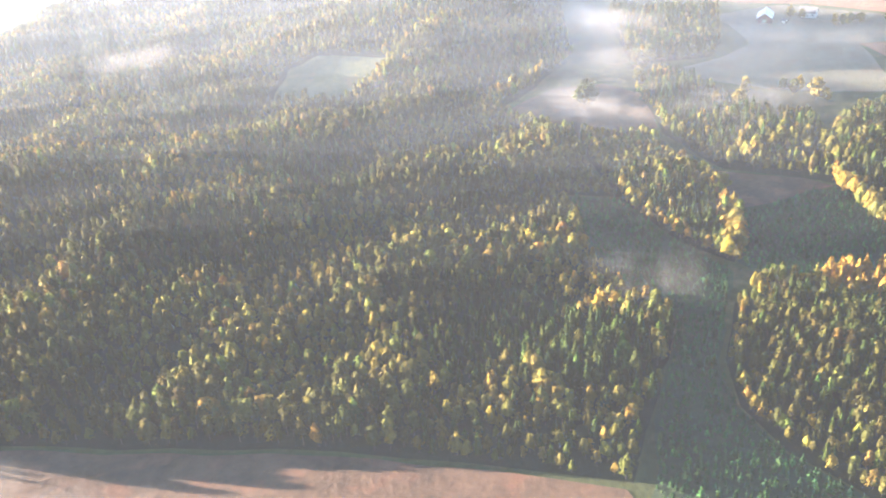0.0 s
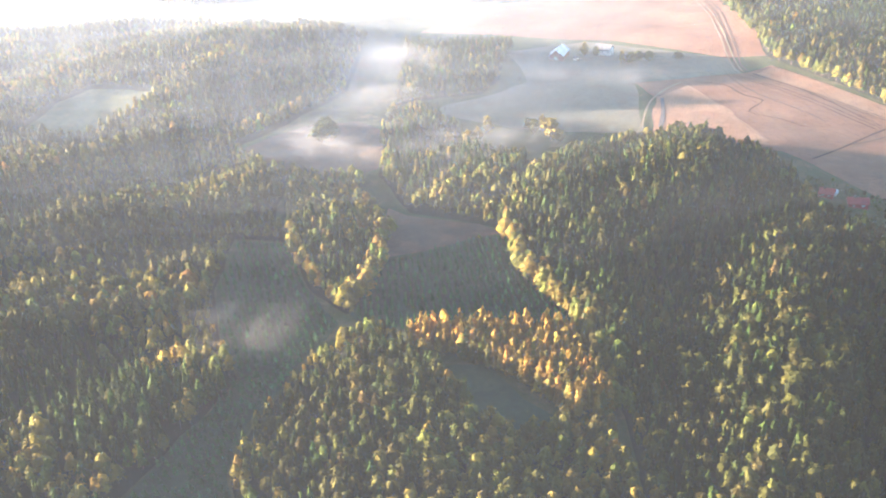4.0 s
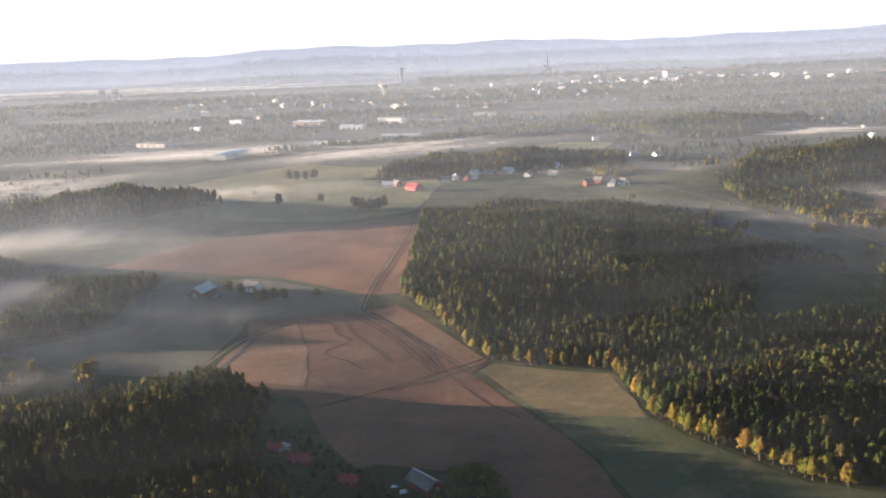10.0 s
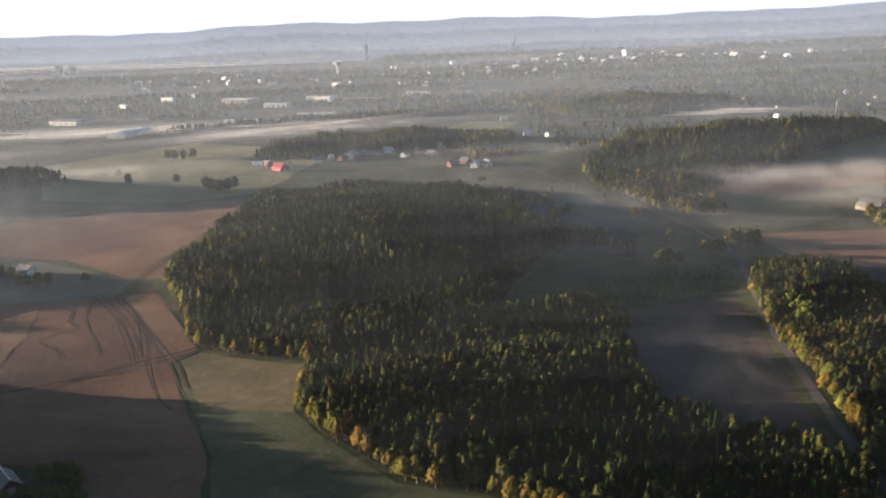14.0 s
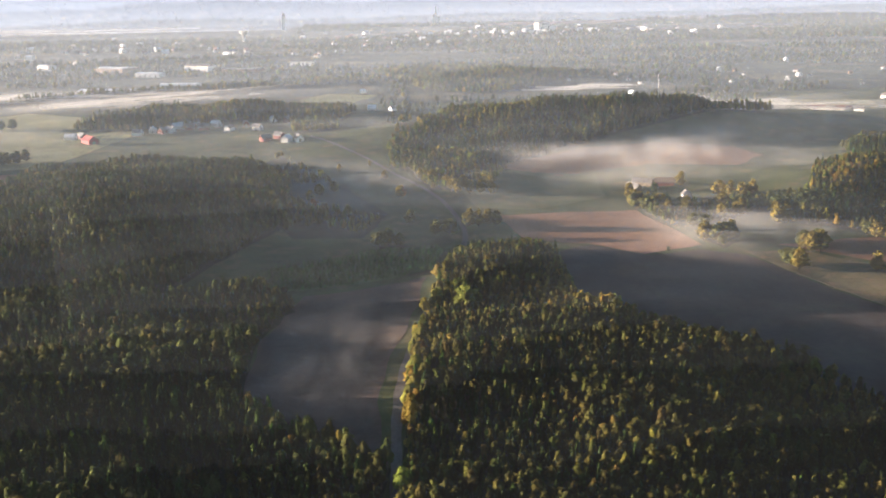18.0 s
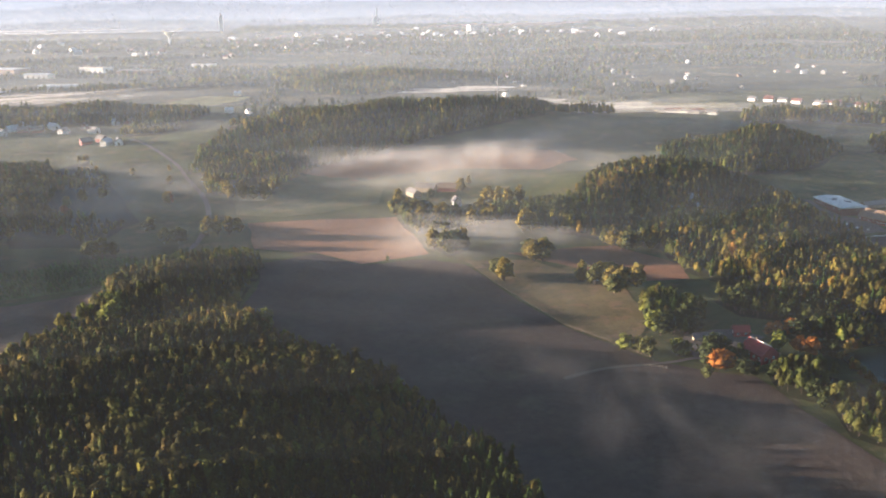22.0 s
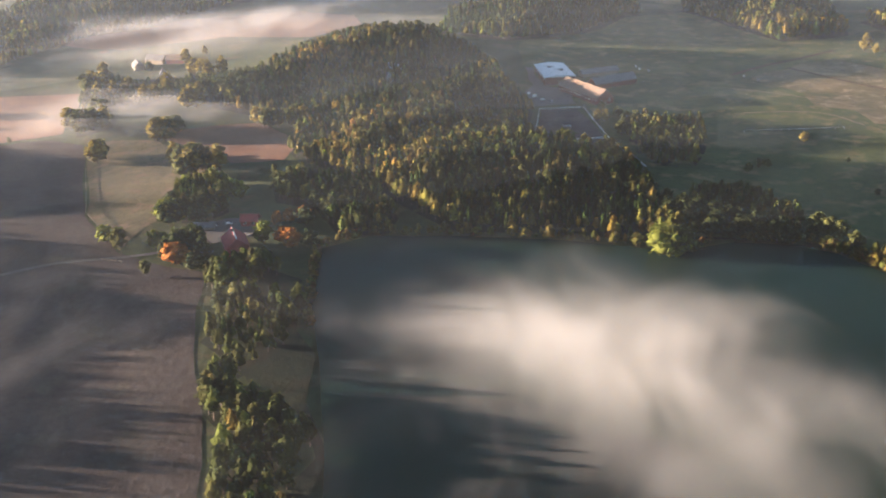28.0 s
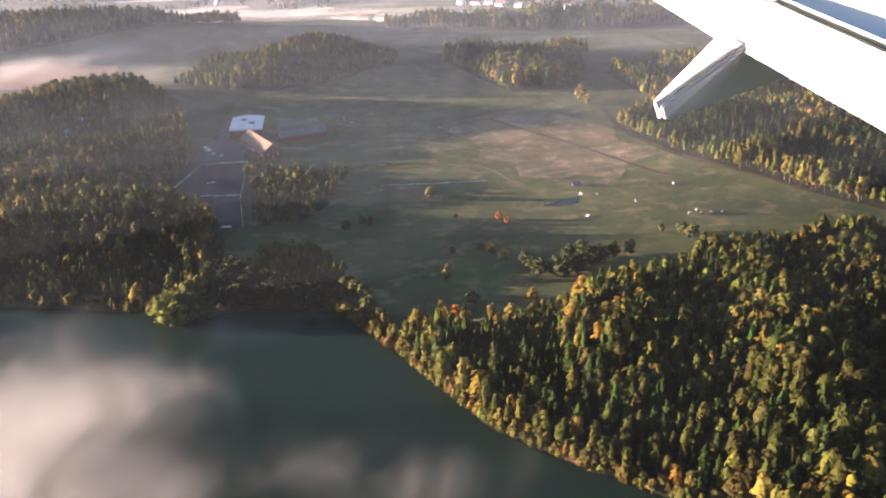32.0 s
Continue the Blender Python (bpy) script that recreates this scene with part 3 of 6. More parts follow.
def cone_tree(tiers, points, g, slim=1.0):
    """A conifer one metre high: tapered trunk, ragged drooping tiers. Returns points, triangles, trunk triangles."""
    v, f = [], []
    for a in range(3):
        v.append((0.018 * math.cos(2.1 * a), 0.018 * math.sin(2.1 * a), -0.03))
    v.append((0, 0, 0.6))
    f += [(0, 1, 3), (1, 2, 3), (2, 0, 3)]
    for k in range(tiers):
        u = k / max(1, tiers - 1)
        z0 = 0.10 + 0.66 * u
        top = 0.42 + 0.58 * u if k < tiers - 1 else 1.0
        r = slim * (0.175 * (1 - u) ** 0.6 + 0.045)
        b = len(v)
        v.append((g.normal(0, 0.008), g.normal(0, 0.008), top))
        for p in range(points * 2):
            ang = math.pi * p / points + k * 1.1 + g.normal(0, 0.12)
            rr = r * (g.uniform(0.85, 1.25) if p % 2 == 0 else g.uniform(0.45, 0.62))
            v.append((rr * math.cos(ang), rr * math.sin(ang), z0 + (g.uniform(-0.03, 0.0) if p % 2 == 0 else 0.045)))
        for p in range(points * 2):
            f.append((b, b + 1 + p, b + 1 + (p + 1) % (points * 2)))
    return np.array(v), np.array(f), 3


def leafy_tree(clumps, tufts, g, wide=0.3, low=0.28):
    """A broadleaf one metre high: trunk, limbs, clumps of foliage with loose tufts about them."""
    v, f = [], []
    for a in range(3):
        v.append((0.024 * math.cos(2.1 * a), 0.024 * math.sin(2.1 * a), -0.03))
    v.append((0, 0, 0.7))
    f += [(0, 1, 3), (1, 2, 3), (2, 0, 3)]
    cs = []
    for k in range(clumps):
        u = (k + 0.5) / clumps
        z = low + (0.9 - low) * u
        w = wide * math.sin(math.pi * min(0.97, 0.18 + 0.8 * u)) ** 0.7
        ang = k * 2.4 + g.normal(0, 0.3)
        d = w * g.uniform(0.35, 0.75) * (0.3 if k == clumps - 1 else 1)
        cs.append((d * math.cos(ang), d * math.sin(ang), z, w * g.uniform(0.5, 0.75)))
    for cx, cy, cz, r in cs[:4]:
        b = len(v)
        v += [(0.0, 0.0, max(0.2, cz - 0.3)), (0.012, 0.012, max(0.2, cz - 0.3)), (cx, cy, cz)]
        f.append((b, b + 1, b + 2))
    wood = len(f)
    for cx, cy, cz, r in cs:
        b = len(v)
        rot = g.uniform(0, 3)
        for k in range(4):
            a = rot + k * math.pi / 2
            q = r * g.uniform(0.75, 1.2)
            v.append((cx + q * math.cos(a), cy + q * math.sin(a), cz + g.normal(0, 0.2) * r))
        v += [(cx + g.normal(0, 0.2) * r, cy + g.normal(0, 0.2) * r, cz + r * g.uniform(0.8, 1.1)), (cx, cy, cz - r * 0.8)]
        for k in range(4):
            f += [(b + k, b + (k + 1) % 4, b + 4), (b + (k + 1) % 4, b + k, b + 5)]
    for k in range(tufts):
        cx, cy, cz, r = cs[g.integers(len(cs))]
        n = g.normal(0, 1, 3)
        n /= np.linalg.norm(n)
        n[2] = abs(n[2]) * 0.9 - 0.15
        c = np.array((cx, cy, cz)) + n * r * g.uniform(0.75, 1.12)
        s = 0.05 + 0.05 * g.random()
        b = len(v)
        for _ in range(3):
            v.append(tuple(c + g.normal(0, 0.75, 3) * s))
        f.append((b, b + 1, b + 2))
    return np.array(v), np.array(f), wood


def crown_tree(profile, sides, tufts, g, rough=0.2, zig=0.0, trunk=True, bough=0.085):
    """A tree one metre high: trunk and a lobed crown, its outline given as heights and radii, with ragged boughs about it."""
    v, f = [], []
    for a in range(3):
        v.append((0.022 * math.cos(2.1 * a), 0.022 * math.sin(2.1 * a), -0.03))
    v.append((0, 0, 0.7))
    f += [(0, 1, 3), (1, 2, 3), (2, 0, 3)]
    lx, ly, p0 = g.uniform(-0.05, 0.05), g.uniform(-0.05, 0.05), g.uniform(0, 6)
    b, rows = len(v), []
    for k, (z, r) in enumerate(profile[:-1]):
        row = []
        for i in range(sides):
            ang = 6.283 * (i + 0.5 * (k % 2)) / sides + g.normal(0, 0.1)
            rr = 0.9 * r * (1 + rough * math.sin(2 * ang + p0 + 2.1 * k) + g.uniform(-rough, rough)) * (1 + zig * (-1) ** i)
            row.append(len(v))
            v.append((lx * z + rr * math.cos(ang), ly * z + rr * math.sin(ang), z + g.uniform(-0.04, 0.04) - (0.05 * zig if i % 2 == 0 else 0)))
        rows.append(row)
    top = len(v)
    v.append((lx, ly, profile[-1][0]))
    for q, w in zip(rows, rows[1:]):
        for i in range(sides):
            j = (i + 1) % sides
            f += [(q[i], q[j], w[i]), (q[j], w[j], w[i])]
    for i in range(sides):
        f.append((rows[-1][i], rows[-1][(i + 1) % sides], top))
    if not trunk:
        f = f[3:]
    hs, rs = [p[0] for p in profile], [p[1] for p in profile]
    for _ in range(tufts):
        z = hs[0] + (hs[-1] - hs[0]) * g.random() ** 1.15 * 0.97
        r, ang = float(np.interp(z, hs, rs)) * g.uniform(0.88, 1.2) + 0.012, g.uniform(0, 6.283)
        out, side = np.array((math.cos(ang), math.sin(ang), 0.0)), np.array((-math.sin(ang), math.cos(ang), 0.0))
        s = bough * g.uniform(0.7, 1.35)
        c = np.array((lx * z, ly * z, z)) + out * r
        lean = g.uniform(-0.9, 0.5)
        n = len(v)
        v.append(tuple(c - out * s * 0.8 + np.array((0, 0, s * g.uniform(0.5, 1.0)))))
        v.append(tuple(c + out * s * 0.5 + side * s * g.uniform(0.5, 0.9) + np.array((0, 0, s * lean))))
        v.append(tuple(c + out * s * 0.4 - side * s * g.uniform(0.5, 0.9) + np.array((0, 0, s * (lean + g.uniform(-0.4, 0.4))))))
        f.append((n, n + 1, n + 2))
    return np.array(v), np.array(f), 3 if trunk else 0


g0 = np.random.default_rng(3)
FIR = [(0.10, 0.12), (0.16, 0.185), (0.38, 0.155), (0.58, 0.12), (0.8, 0.065), (1.0, 0)]
COLUMN = [(0.26, 0.08), (0.38, 0.15), (0.56, 0.185), (0.75, 0.16), (0.91, 0.085), (1.0, 0)]
ROUND = [(0.2, 0.12), (0.32, 0.2), (0.52, 0.25), (0.74, 0.215), (0.91, 0.12), (1.0, 0)]
SPRUCES = [crown_tree([FIR[i] for i in (1, 3, 4, 5)], 6, 20, g0, 0.2, 0.2) for _ in range(4)]
PINES = [crown_tree([COLUMN[i] for i in (1, 2, 4, 5)], 6, 22, g0, 0.3) for _ in range(3)]
BROADS = [crown_tree([p[i] for i in (1, 2, 4, 5)], 6, 26, g0, 0.28, bough=0.1) for p in (ROUND, COLUMN, ROUND, COLUMN)]
MID_SPRUCES = [crown_tree([FIR[i] for i in (1, 3, 5)], 5, 10, g0, 0.2, 0.15, bough=0.1) for _ in range(4)]
MID_PINES = [crown_tree([COLUMN[i] for i in (1, 2, 4, 5)], 5, 9, g0, 0.3, bough=0.11) for _ in range(3)]
MID_BROADS = [crown_tree([p[i] for i in (1, 2, 4, 5)], 5, 11, g0, 0.28, bough=0.12) for p in (ROUND, COLUMN, ROUND, COLUMN)]
SMALLS = [cone_tree(3, 5, g0, 1.5) for _ in range(2)]
FARS = [crown_tree([(0.05, 0.2), (0.5, 0.14), (1.0, 0)], 4, 0, g0, 0.2, 0, False), crown_tree([(0.05, 0.25), (0.6, 0.27), (1.0, 0)], 5, 0, g0, 0.25, 0, False), crown_tree([(0.05, 0.22), (0.6, 0.1), (1.0, 0)], 4, 0, g0, 0.2, 0, False), crown_tree([(0.1, 0.22), (0.7, 0.22), (1.0, 0)], 5, 0, g0, 0.3, 0, False)]


def build_mesh(name, v, f, tint, wood):
    me = bpy.data.meshes.new(name)
    me.vertices.add(len(v))
    me.vertices.foreach_set("co", v.astype(np.float32).ravel())
    me.loops.add(len(f) * 3)
    me.loops.foreach_set("vertex_index", f.astype(np.int32).ravel())
    me.polygons.add(len(f))
    me.polygons.foreach_set("loop_start", np.arange(0, len(f) * 3, 3, dtype=np.int32))
    me.polygons.foreach_set("material_index", wood.astype(np.int32))
    me.polygons.foreach_set("use_smooth", np.ones(len(f), bool))
    me.update(calc_edges=True)
    at = me.attributes.new("tint", "FLOAT_COLOR", "POINT")
    at.data.foreach_set("color", np.concatenate([tint, np.ones((len(tint), 1))], 1).astype(np.float32).ravel())
    me.materials.append(LEAVES)
    me.materials.append(BARK)
    return me


def stand(name, label, x, y, height, tint, kinds, protos, category="wood", spread=None):
    """Many trees as one mesh: places, heights, tints and the kind of each."""
    vs, fs, ts, ws, base = [], [], [], [], 0
    z = land(x, y)
    turn = rng.uniform(0, 2 * math.pi, len(x))
    fat = rng.uniform(0.8, 1.2, len(x)) if spread is None else spread
    for k, (pv, pf, wood) in enumerate(protos):
        idx = np.nonzero(kinds == k)[0]
        if not len(idx):
            continue
        c, s = np.cos(turn[idx])[:, None], np.sin(turn[idx])[:, None]
        h, w = height[idx][:, None], (height * fat)[idx][:, None]
        q = np.stack([(pv[None, :, 0] * c - pv[None, :, 1] * s) * w + x[idx][:, None], (pv[None, :, 0] * s + pv[None, :, 1] * c) * w + y[idx][:, None], pv[None, :, 2] * h + z[idx][:, None]], 2)
        vs.append(q.reshape(-1, 3))
        n = len(pv)
        fs.append((pf[None] + (np.arange(len(idx)) * n)[:, None, None] + base).reshape(-1, 3))
        ts.append(np.repeat(tint[idx], n, 0))
        ws.append(np.tile((np.arange(len(pf)) < wood).astype(int), len(idx)))
        base += n * len(idx)
    me = build_mesh(name, np.concatenate(vs), np.concatenate(fs), np.concatenate(ts), np.concatenate(ws))
    return tagged(new(name, me), label, category, kind="stuff")


def patch(x, y, scale, seed):
    """Soft random patches between 0 and 1."""
    r = np.random.default_rng(seed)
    out = np.zeros_like(x)
    for k in range(6):
        a, p, q = r.uniform(0, 6.28), r.uniform(0, 6.28), scale * r.uniform(0.6, 1.6)
        out += np.sin((x * math.cos(a) + y * math.sin(a)) / q + p)
    return np.clip(0.5 + out / 5, 0, 1)


def scatter(poly, gap, margin=0.8):
    x0, x1 = min(p[0] for p in poly), max(p[0] for p in poly)
    y0, y1 = min(p[1] for p in poly), max(p[1] for p in poly)
    gx, gy = np.meshgrid(np.arange(x0, x1, gap), np.arange(y0, y1, gap * 0.87))
    gx = gx + (np.arange(gx.shape[0]) % 2)[:, None] * gap / 2
    gx, gy = (gx + rng.uniform(-0.42, 0.42, gx.shape) * gap).ravel(), (gy + rng.uniform(-0.42, 0.42, gy.shape) * gap).ravel()
    odd, far = inside(poly, gx, gy)
    ok = odd & (far > margin)
    return gx[ok], gy[ok], far[ok]


def tinted(base, n, spread=0.18):
    t = np.tile(np.array(base), (n, 1)) * rng.lognormal(0, spread, (n, 1))
    return t * rng.lognormal(0, spread * 0.45, (n, 3))


def wood(name, label, poly, gap=3.4, tall=8.8, pine=0.25, leafy=0.12, gold=0.06, fringe=0.6, seed=1, rim=5.0, open_=0.0, holes=(), dark=False, golden=()):
    """A mixed wood within an outline: spruce and pine, broadleaves in patches and along the rim."""
    x, y, far = scatter(poly, gap)
    if open_:
        ok = patch(x, y, 14, seed + 9) > open_
        x, y, far = x[ok], y[ok], far[ok]
    for hole in holes:
        ok = ~inside(hole, x, y)[0]
        x, y, far = x[ok], y[ok], far[ok]
    ok = y > 145
    x, y, far = x[ok], y[ok], far[ok]
    n = len(x)
    u = rng.random(n)
    pl = patch(x, y, 16, seed)
    pp = patch(x, y, 30, seed + 50)
    leaf = (u < leafy * 2.2 * pl ** 2 * 2) | ((far < rim) & (rng.random(n) < fringe))
    isp = ~leaf & (rng.random(n) < pine * 2 * pp)
    kind = np.where(leaf, 7 + rng.integers(0, 4, n), np.where(isp, 4 + rng.integers(0, 3, n), rng.integers(0, 4, n)))
    hgt = tall * rng.uniform(0.7, 1.2, n) * (0.72 + 0.5 * patch(x, y, 11, seed + 3)) * np.where(leaf, 0.88, 1.0)
    tint = tinted(SPRUCE, n, 0.2)
    tint[isp] = tinted(PINE, int(isp.sum()))
    which = rng.random(n)
    pg = patch(x, y, 20, seed + 20)
    lc = np.where((which < gold * 6 * pg ** 2)[:, None], tinted(GOLD, n), np.where((which < 0.45)[:, None], tinted(BIRCH, n), np.where((which < 0.7)[:, None], tinted(LIME, n), tinted(OLIVE, n))))
    tint[leaf] = lc[leaf]
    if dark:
        # darker green leaves; on the belt and shaded groves the tint stands for shade
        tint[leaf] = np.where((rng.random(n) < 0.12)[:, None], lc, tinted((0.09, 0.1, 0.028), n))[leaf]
    for part_of in golden:
        rich = inside(part_of, x, y)[0] & (rng.random(n) < 0.5)
        tint[rich] = np.where((rng.random(n) < 0.45)[:, None], tinted(GOLD, n), tinted(BIRCH, n))[rich]
        kind = np.where(rich, 7 + rng.integers(0, 4, n), kind)
    kind = np.where((y > 400) | (y < 165), kind + 11, kind)
    stand(name, label, x, y, hgt, tint, kind, SPRUCES + PINES + BROADS + MID_SPRUCES + MID_PINES + MID_BROADS)
    drape("forest_floor", poly, FLOOR, "dark needle-strewn forest floor", 0.1, 14.0, "ground")


wood("mixed_wood", "wide mixed wood of spruce, pine and yellowing birch", WEST, 3.75, 7.8, pine=0.85, leafy=0.42, gold=0.1, seed=2, fringe=0.5, holes=[[(-103, 478), (-62, 474), (-39, 545), (-88, 564), (-104, 545)]], golden=[[(-53, 263), (-33, 272), (-21, 252), (-27, 228), (-47, 230)], [(-13, 213), (15, 221), (23, 210), (21, 193), (-7, 195)], [(-91, 257), (-62, 264), (-55, 243), (-75, 242)]])
wood("mixed_wood", "strip of yellow-green broadleaves between plantings", STRIP, 3.1, 8.2, pine=0.1, leafy=0.6, seed=3, fringe=0.85)
wood("mixed_wood", "autumn wood of golden birch and dark spruce", NEAR_WEST, 3.2, 7.8, pine=0.3, leafy=0.65, gold=0.2, seed=4)
wood("spruce_wood", "dense dark spruce wood covering a knoll", HILL, 3.1, 8.6, pine=0.28, leafy=0.05, seed=5, fringe=0.5)
wood("mixed_wood", "misty open birch and spruce wood", ISLE_STRIP, 3.8, 8.0, pine=0.2, leafy=0.3, seed=6)
wood("spruce_wood", "tall dark spruce copse in the misty valley", ISLE, 3.3, 10.5, pine=0.1, leafy=0.06, seed=7, fringe=0.25)
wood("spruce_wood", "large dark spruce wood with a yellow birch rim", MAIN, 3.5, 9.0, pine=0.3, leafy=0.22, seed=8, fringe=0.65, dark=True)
wood("spruce_wood", "dark spruce wood lit along its crowns", NEAR, 3.1, 8.4, pine=0.5, leafy=0.14, gold=0.03, seed=9, fringe=0.4, golden=[[(634, 432), (655, 446), (676, 436), (705, 384), (696, 380), (664, 415), (640, 420)]])
wood("mixed_wood", "lakeside wood of spruce and gold-tipped birch", LAKESIDE, 3.5, 9.6, pine=0.25, leafy=0.2, gold=0.1, seed=10, golden=[[(890, 409), (883, 457), (907, 496), (938, 480), (937, 420), (910, 391)]])
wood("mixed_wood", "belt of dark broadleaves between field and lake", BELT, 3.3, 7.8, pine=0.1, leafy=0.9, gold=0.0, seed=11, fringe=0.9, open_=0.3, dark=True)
for k, (poly, tall, words) in enumerate((([(1026, 493), (1039, 478), (1062, 473), (1053, 440), (1038, 413), (1019, 417)], 6.5, "broadleaf grove below the stables, shade put into its leaves"), ([(1024, 381), (1039, 384), (1052, 369), (1055, 350), (1045, 334), (1011, 344)], 6.5, "dark broadleaves along the lake's end"), ([(869, 422), (887, 422), (909, 413), (917, 379), (913, 367), (896, 366), (887, 393), (872, 402)], 8.5, "wood behind the red house, shade put into its leaves"), ([(833, 399), (835, 423), (851, 425), (855, 397), (843, 385)], 8.5, "dark grove beside the red house"), ([(819, 598), (837, 605), (864, 589), (895, 565), (889, 527), (872, 540), (830, 552)], 8.0, "green broadleaf grove in the mist"), ([(751, 594), (769, 619), (795, 605), (823, 622), (827, 589), (794, 568), (757, 568)], 7.5, "misty broadleaves round the farm"), ([(764, 537), (781, 553), (783, 530), (769, 516)], 6.0, "round copse at the field's corner"))):
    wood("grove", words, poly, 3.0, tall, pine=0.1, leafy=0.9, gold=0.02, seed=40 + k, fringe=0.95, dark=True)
wood("mixed_wood", "glowing autumn wood of birch and spruce on the shore", SHORE, 3.2, 9.2, pine=0.3, leafy=0.16, gold=0.04, seed=32, fringe=0.62, rim=6)
wood("mixed_wood", "yellow-green broadleaf wood beyond the meadow", EAST, 3.8, 9.0, pine=0.1, leafy=0.5, gold=0.05, seed=13, fringe=0.9)
wood("mixed_wood", "small sunlit broadleaf copse", COPSE, 3.6, 12.0, pine=0.1, leafy=0.6, gold=0.04, seed=14)
wood("spruce_wood", "dark spruce knoll at the meadow's end", NORTH_HILL, 4.0, 9.0, pine=0.2, leafy=0.15, gold=0.02, seed=15, fringe=0.3)
wood("spruce_wood", "long dark wooded ridge above the mist", RIDGE, 4.6, 9.5, pine=0.3, leafy=0.2, gold=0.02, seed=16, fringe=0.3)
wood("spruce_wood", "dark wooded knoll rising out of the mist", ISLE_FAR, 4.8, 9.5, pine=0.3, leafy=0.15, gold=0.02, seed=17, fringe=0.3)
wood("mixed_wood", "broadleaf wood behind the village", VILLAGE_WOOD, 5.0, 12.0, pine=0.1, leafy=0.5, gold=0.02, seed=18, fringe=0.6)

wood("spruce_wood", "dark wooded knoll beyond the misty hollow", [(690, 1440), (740, 1560), (900, 1590), (980, 1510), (880, 1430)], 5.5, 10.0, pine=0.3, leafy=0.3, gold=0.02, seed=19, fringe=0.3)

wood("mixed_wood", "long belt of dark trees along the river hollow", [(125, 1375), (240, 1420), (420, 1490), (600, 1545), (610, 1590), (420, 1535), (240, 1460), (130, 1405)], 6.0, 11.0, pine=0.2, leafy=0.4, gold=0.01, seed=60, fringe=0.4)
wood("mixed_wood", "belt of autumn trees before the housing estate", [(1120, 940), (1180, 925), (1300, 885), (1420, 880), (1440, 960), (1300, 990), (1150, 1000)], 5.0, 12.0, pine=0.2, leafy=0.45, gold=0.05, seed=61, fringe=0.6)
wood("mixed_wood", "sunlit wood at the meadow's far corner", [(1250, 690), (1310, 730), (1380, 690), (1376, 666), (1245, 592)], 4.2, 9.0, pine=0.1, leafy=0.55, gold=0.05, seed=62, fringe=0.9)

# bushes and low birches leaning over the water
bx, by = rng.uniform(885, 1185, 70000), rng.uniform(160, 372, 70000)
wet, off = inside(LAKE, bx, by)
ok = ~wet & (off > 0.15) & (off < 3.2) & (rng.random(len(bx)) < 0.75) & (inside(SHORE, bx, by)[1] < 6) | (~wet & (off > 0.2) & (off < 2.5) & (bx < 1050) & (by > 300) & (rng.random(len(bx)) < 0.35))
bx, by = bx[ok], by[ok]
stand("shore_bushes", "olive and golden bushes lining the lake shore", bx, by, rng.uniform(1.8, 4.6, len(bx)), np.where((rng.random(len(bx)) < 0.45)[:, None], tinted(OLIVE, len(bx)), np.where((rng.random(len(bx)) < 0.6)[:, None], tinted(BIRCH, len(bx)), tinted((0.2, 0.12, 0.04), len(bx)))), rng.integers(0, 4, len(bx)), MID_BROADS, "bushes", rng.uniform(1.1, 1.9, len(bx)))

wood("birch_wood", "misty birches at the ridge's foot", [(613, 880), (630, 697), (674, 698), (699, 772), (672, 914), (630, 1000)], 4.6, 8.0, pine=0.2, leafy=0.7, gold=0.05, seed=51, fringe=0.6, open_=0.3)
wood("birch_wood", "scattered misty trees beside the road", [(497, 806), (520, 862), (567, 726), (598, 630), (579, 569), (541, 570), (513, 660)], 5.0, 7.0, pine=0.2, leafy=0.6, gold=0.05, seed=52, fringe=0.5, open_=0.55)
wood("mixed_wood", "dark wooded hill before the town", [(632, 1730), (740, 1821), (904, 1693), (844, 1359), (752, 1326), (683, 1410)], 7.5, 11.0, pine=0.2, leafy=0.4, gold=0.01, seed=53, fringe=0.3)
wood("mixed_wood", "small dark copse by the village", [(514, 1111), (569, 1096), (571, 979), (525, 976)], 5.0, 9.0, pine=0.1, leafy=0.6, gold=0.05, seed=54, fringe=0.6)
# yellow birch rims along the sunlit edges
for line, count in (([(143, 338), (148, 298), (162, 262), (164, 217)], 75), ([(88, 281), (96, 308), (97, 347), (78, 408)], 60), ([(404, 424), (405, 366), (415, 347), (441, 312), (468, 298), (488, 278)], 90), ([(312, 568), (351, 457), (402, 426)], 70), ([(586, 318), (593, 364), (605, 435), (620, 496)], 55), ([(-74, 209), (-56, 208), (-39, 206), (-33, 203)], 34), ([(-136, 213), (-122, 212)], 8)):
    seg = np.array(line, float)
    u = np.sort(rng.uniform(0, len(seg) - 1.001, count))
    i = u.astype(int)
    p = seg[i] + (seg[i + 1] - seg[i]) * (u - i)[:, None] + rng.normal(0, 1.1, (count, 2))
    stand("birch_rim", "row of yellow birches along the wood's edge", p[:, 0], p[:, 1], rng.uniform(5.2, 9.6, count), np.where((rng.random(count) < 0.35)[:, None], tinted(GOLD, count), np.where((rng.random(count) < 0.6)[:, None], tinted(BIRCH, count), tinted(LIME, count))), rng.integers(0, 4, count), BROADS, "trees", rng.uniform(0.9, 1.4, count))

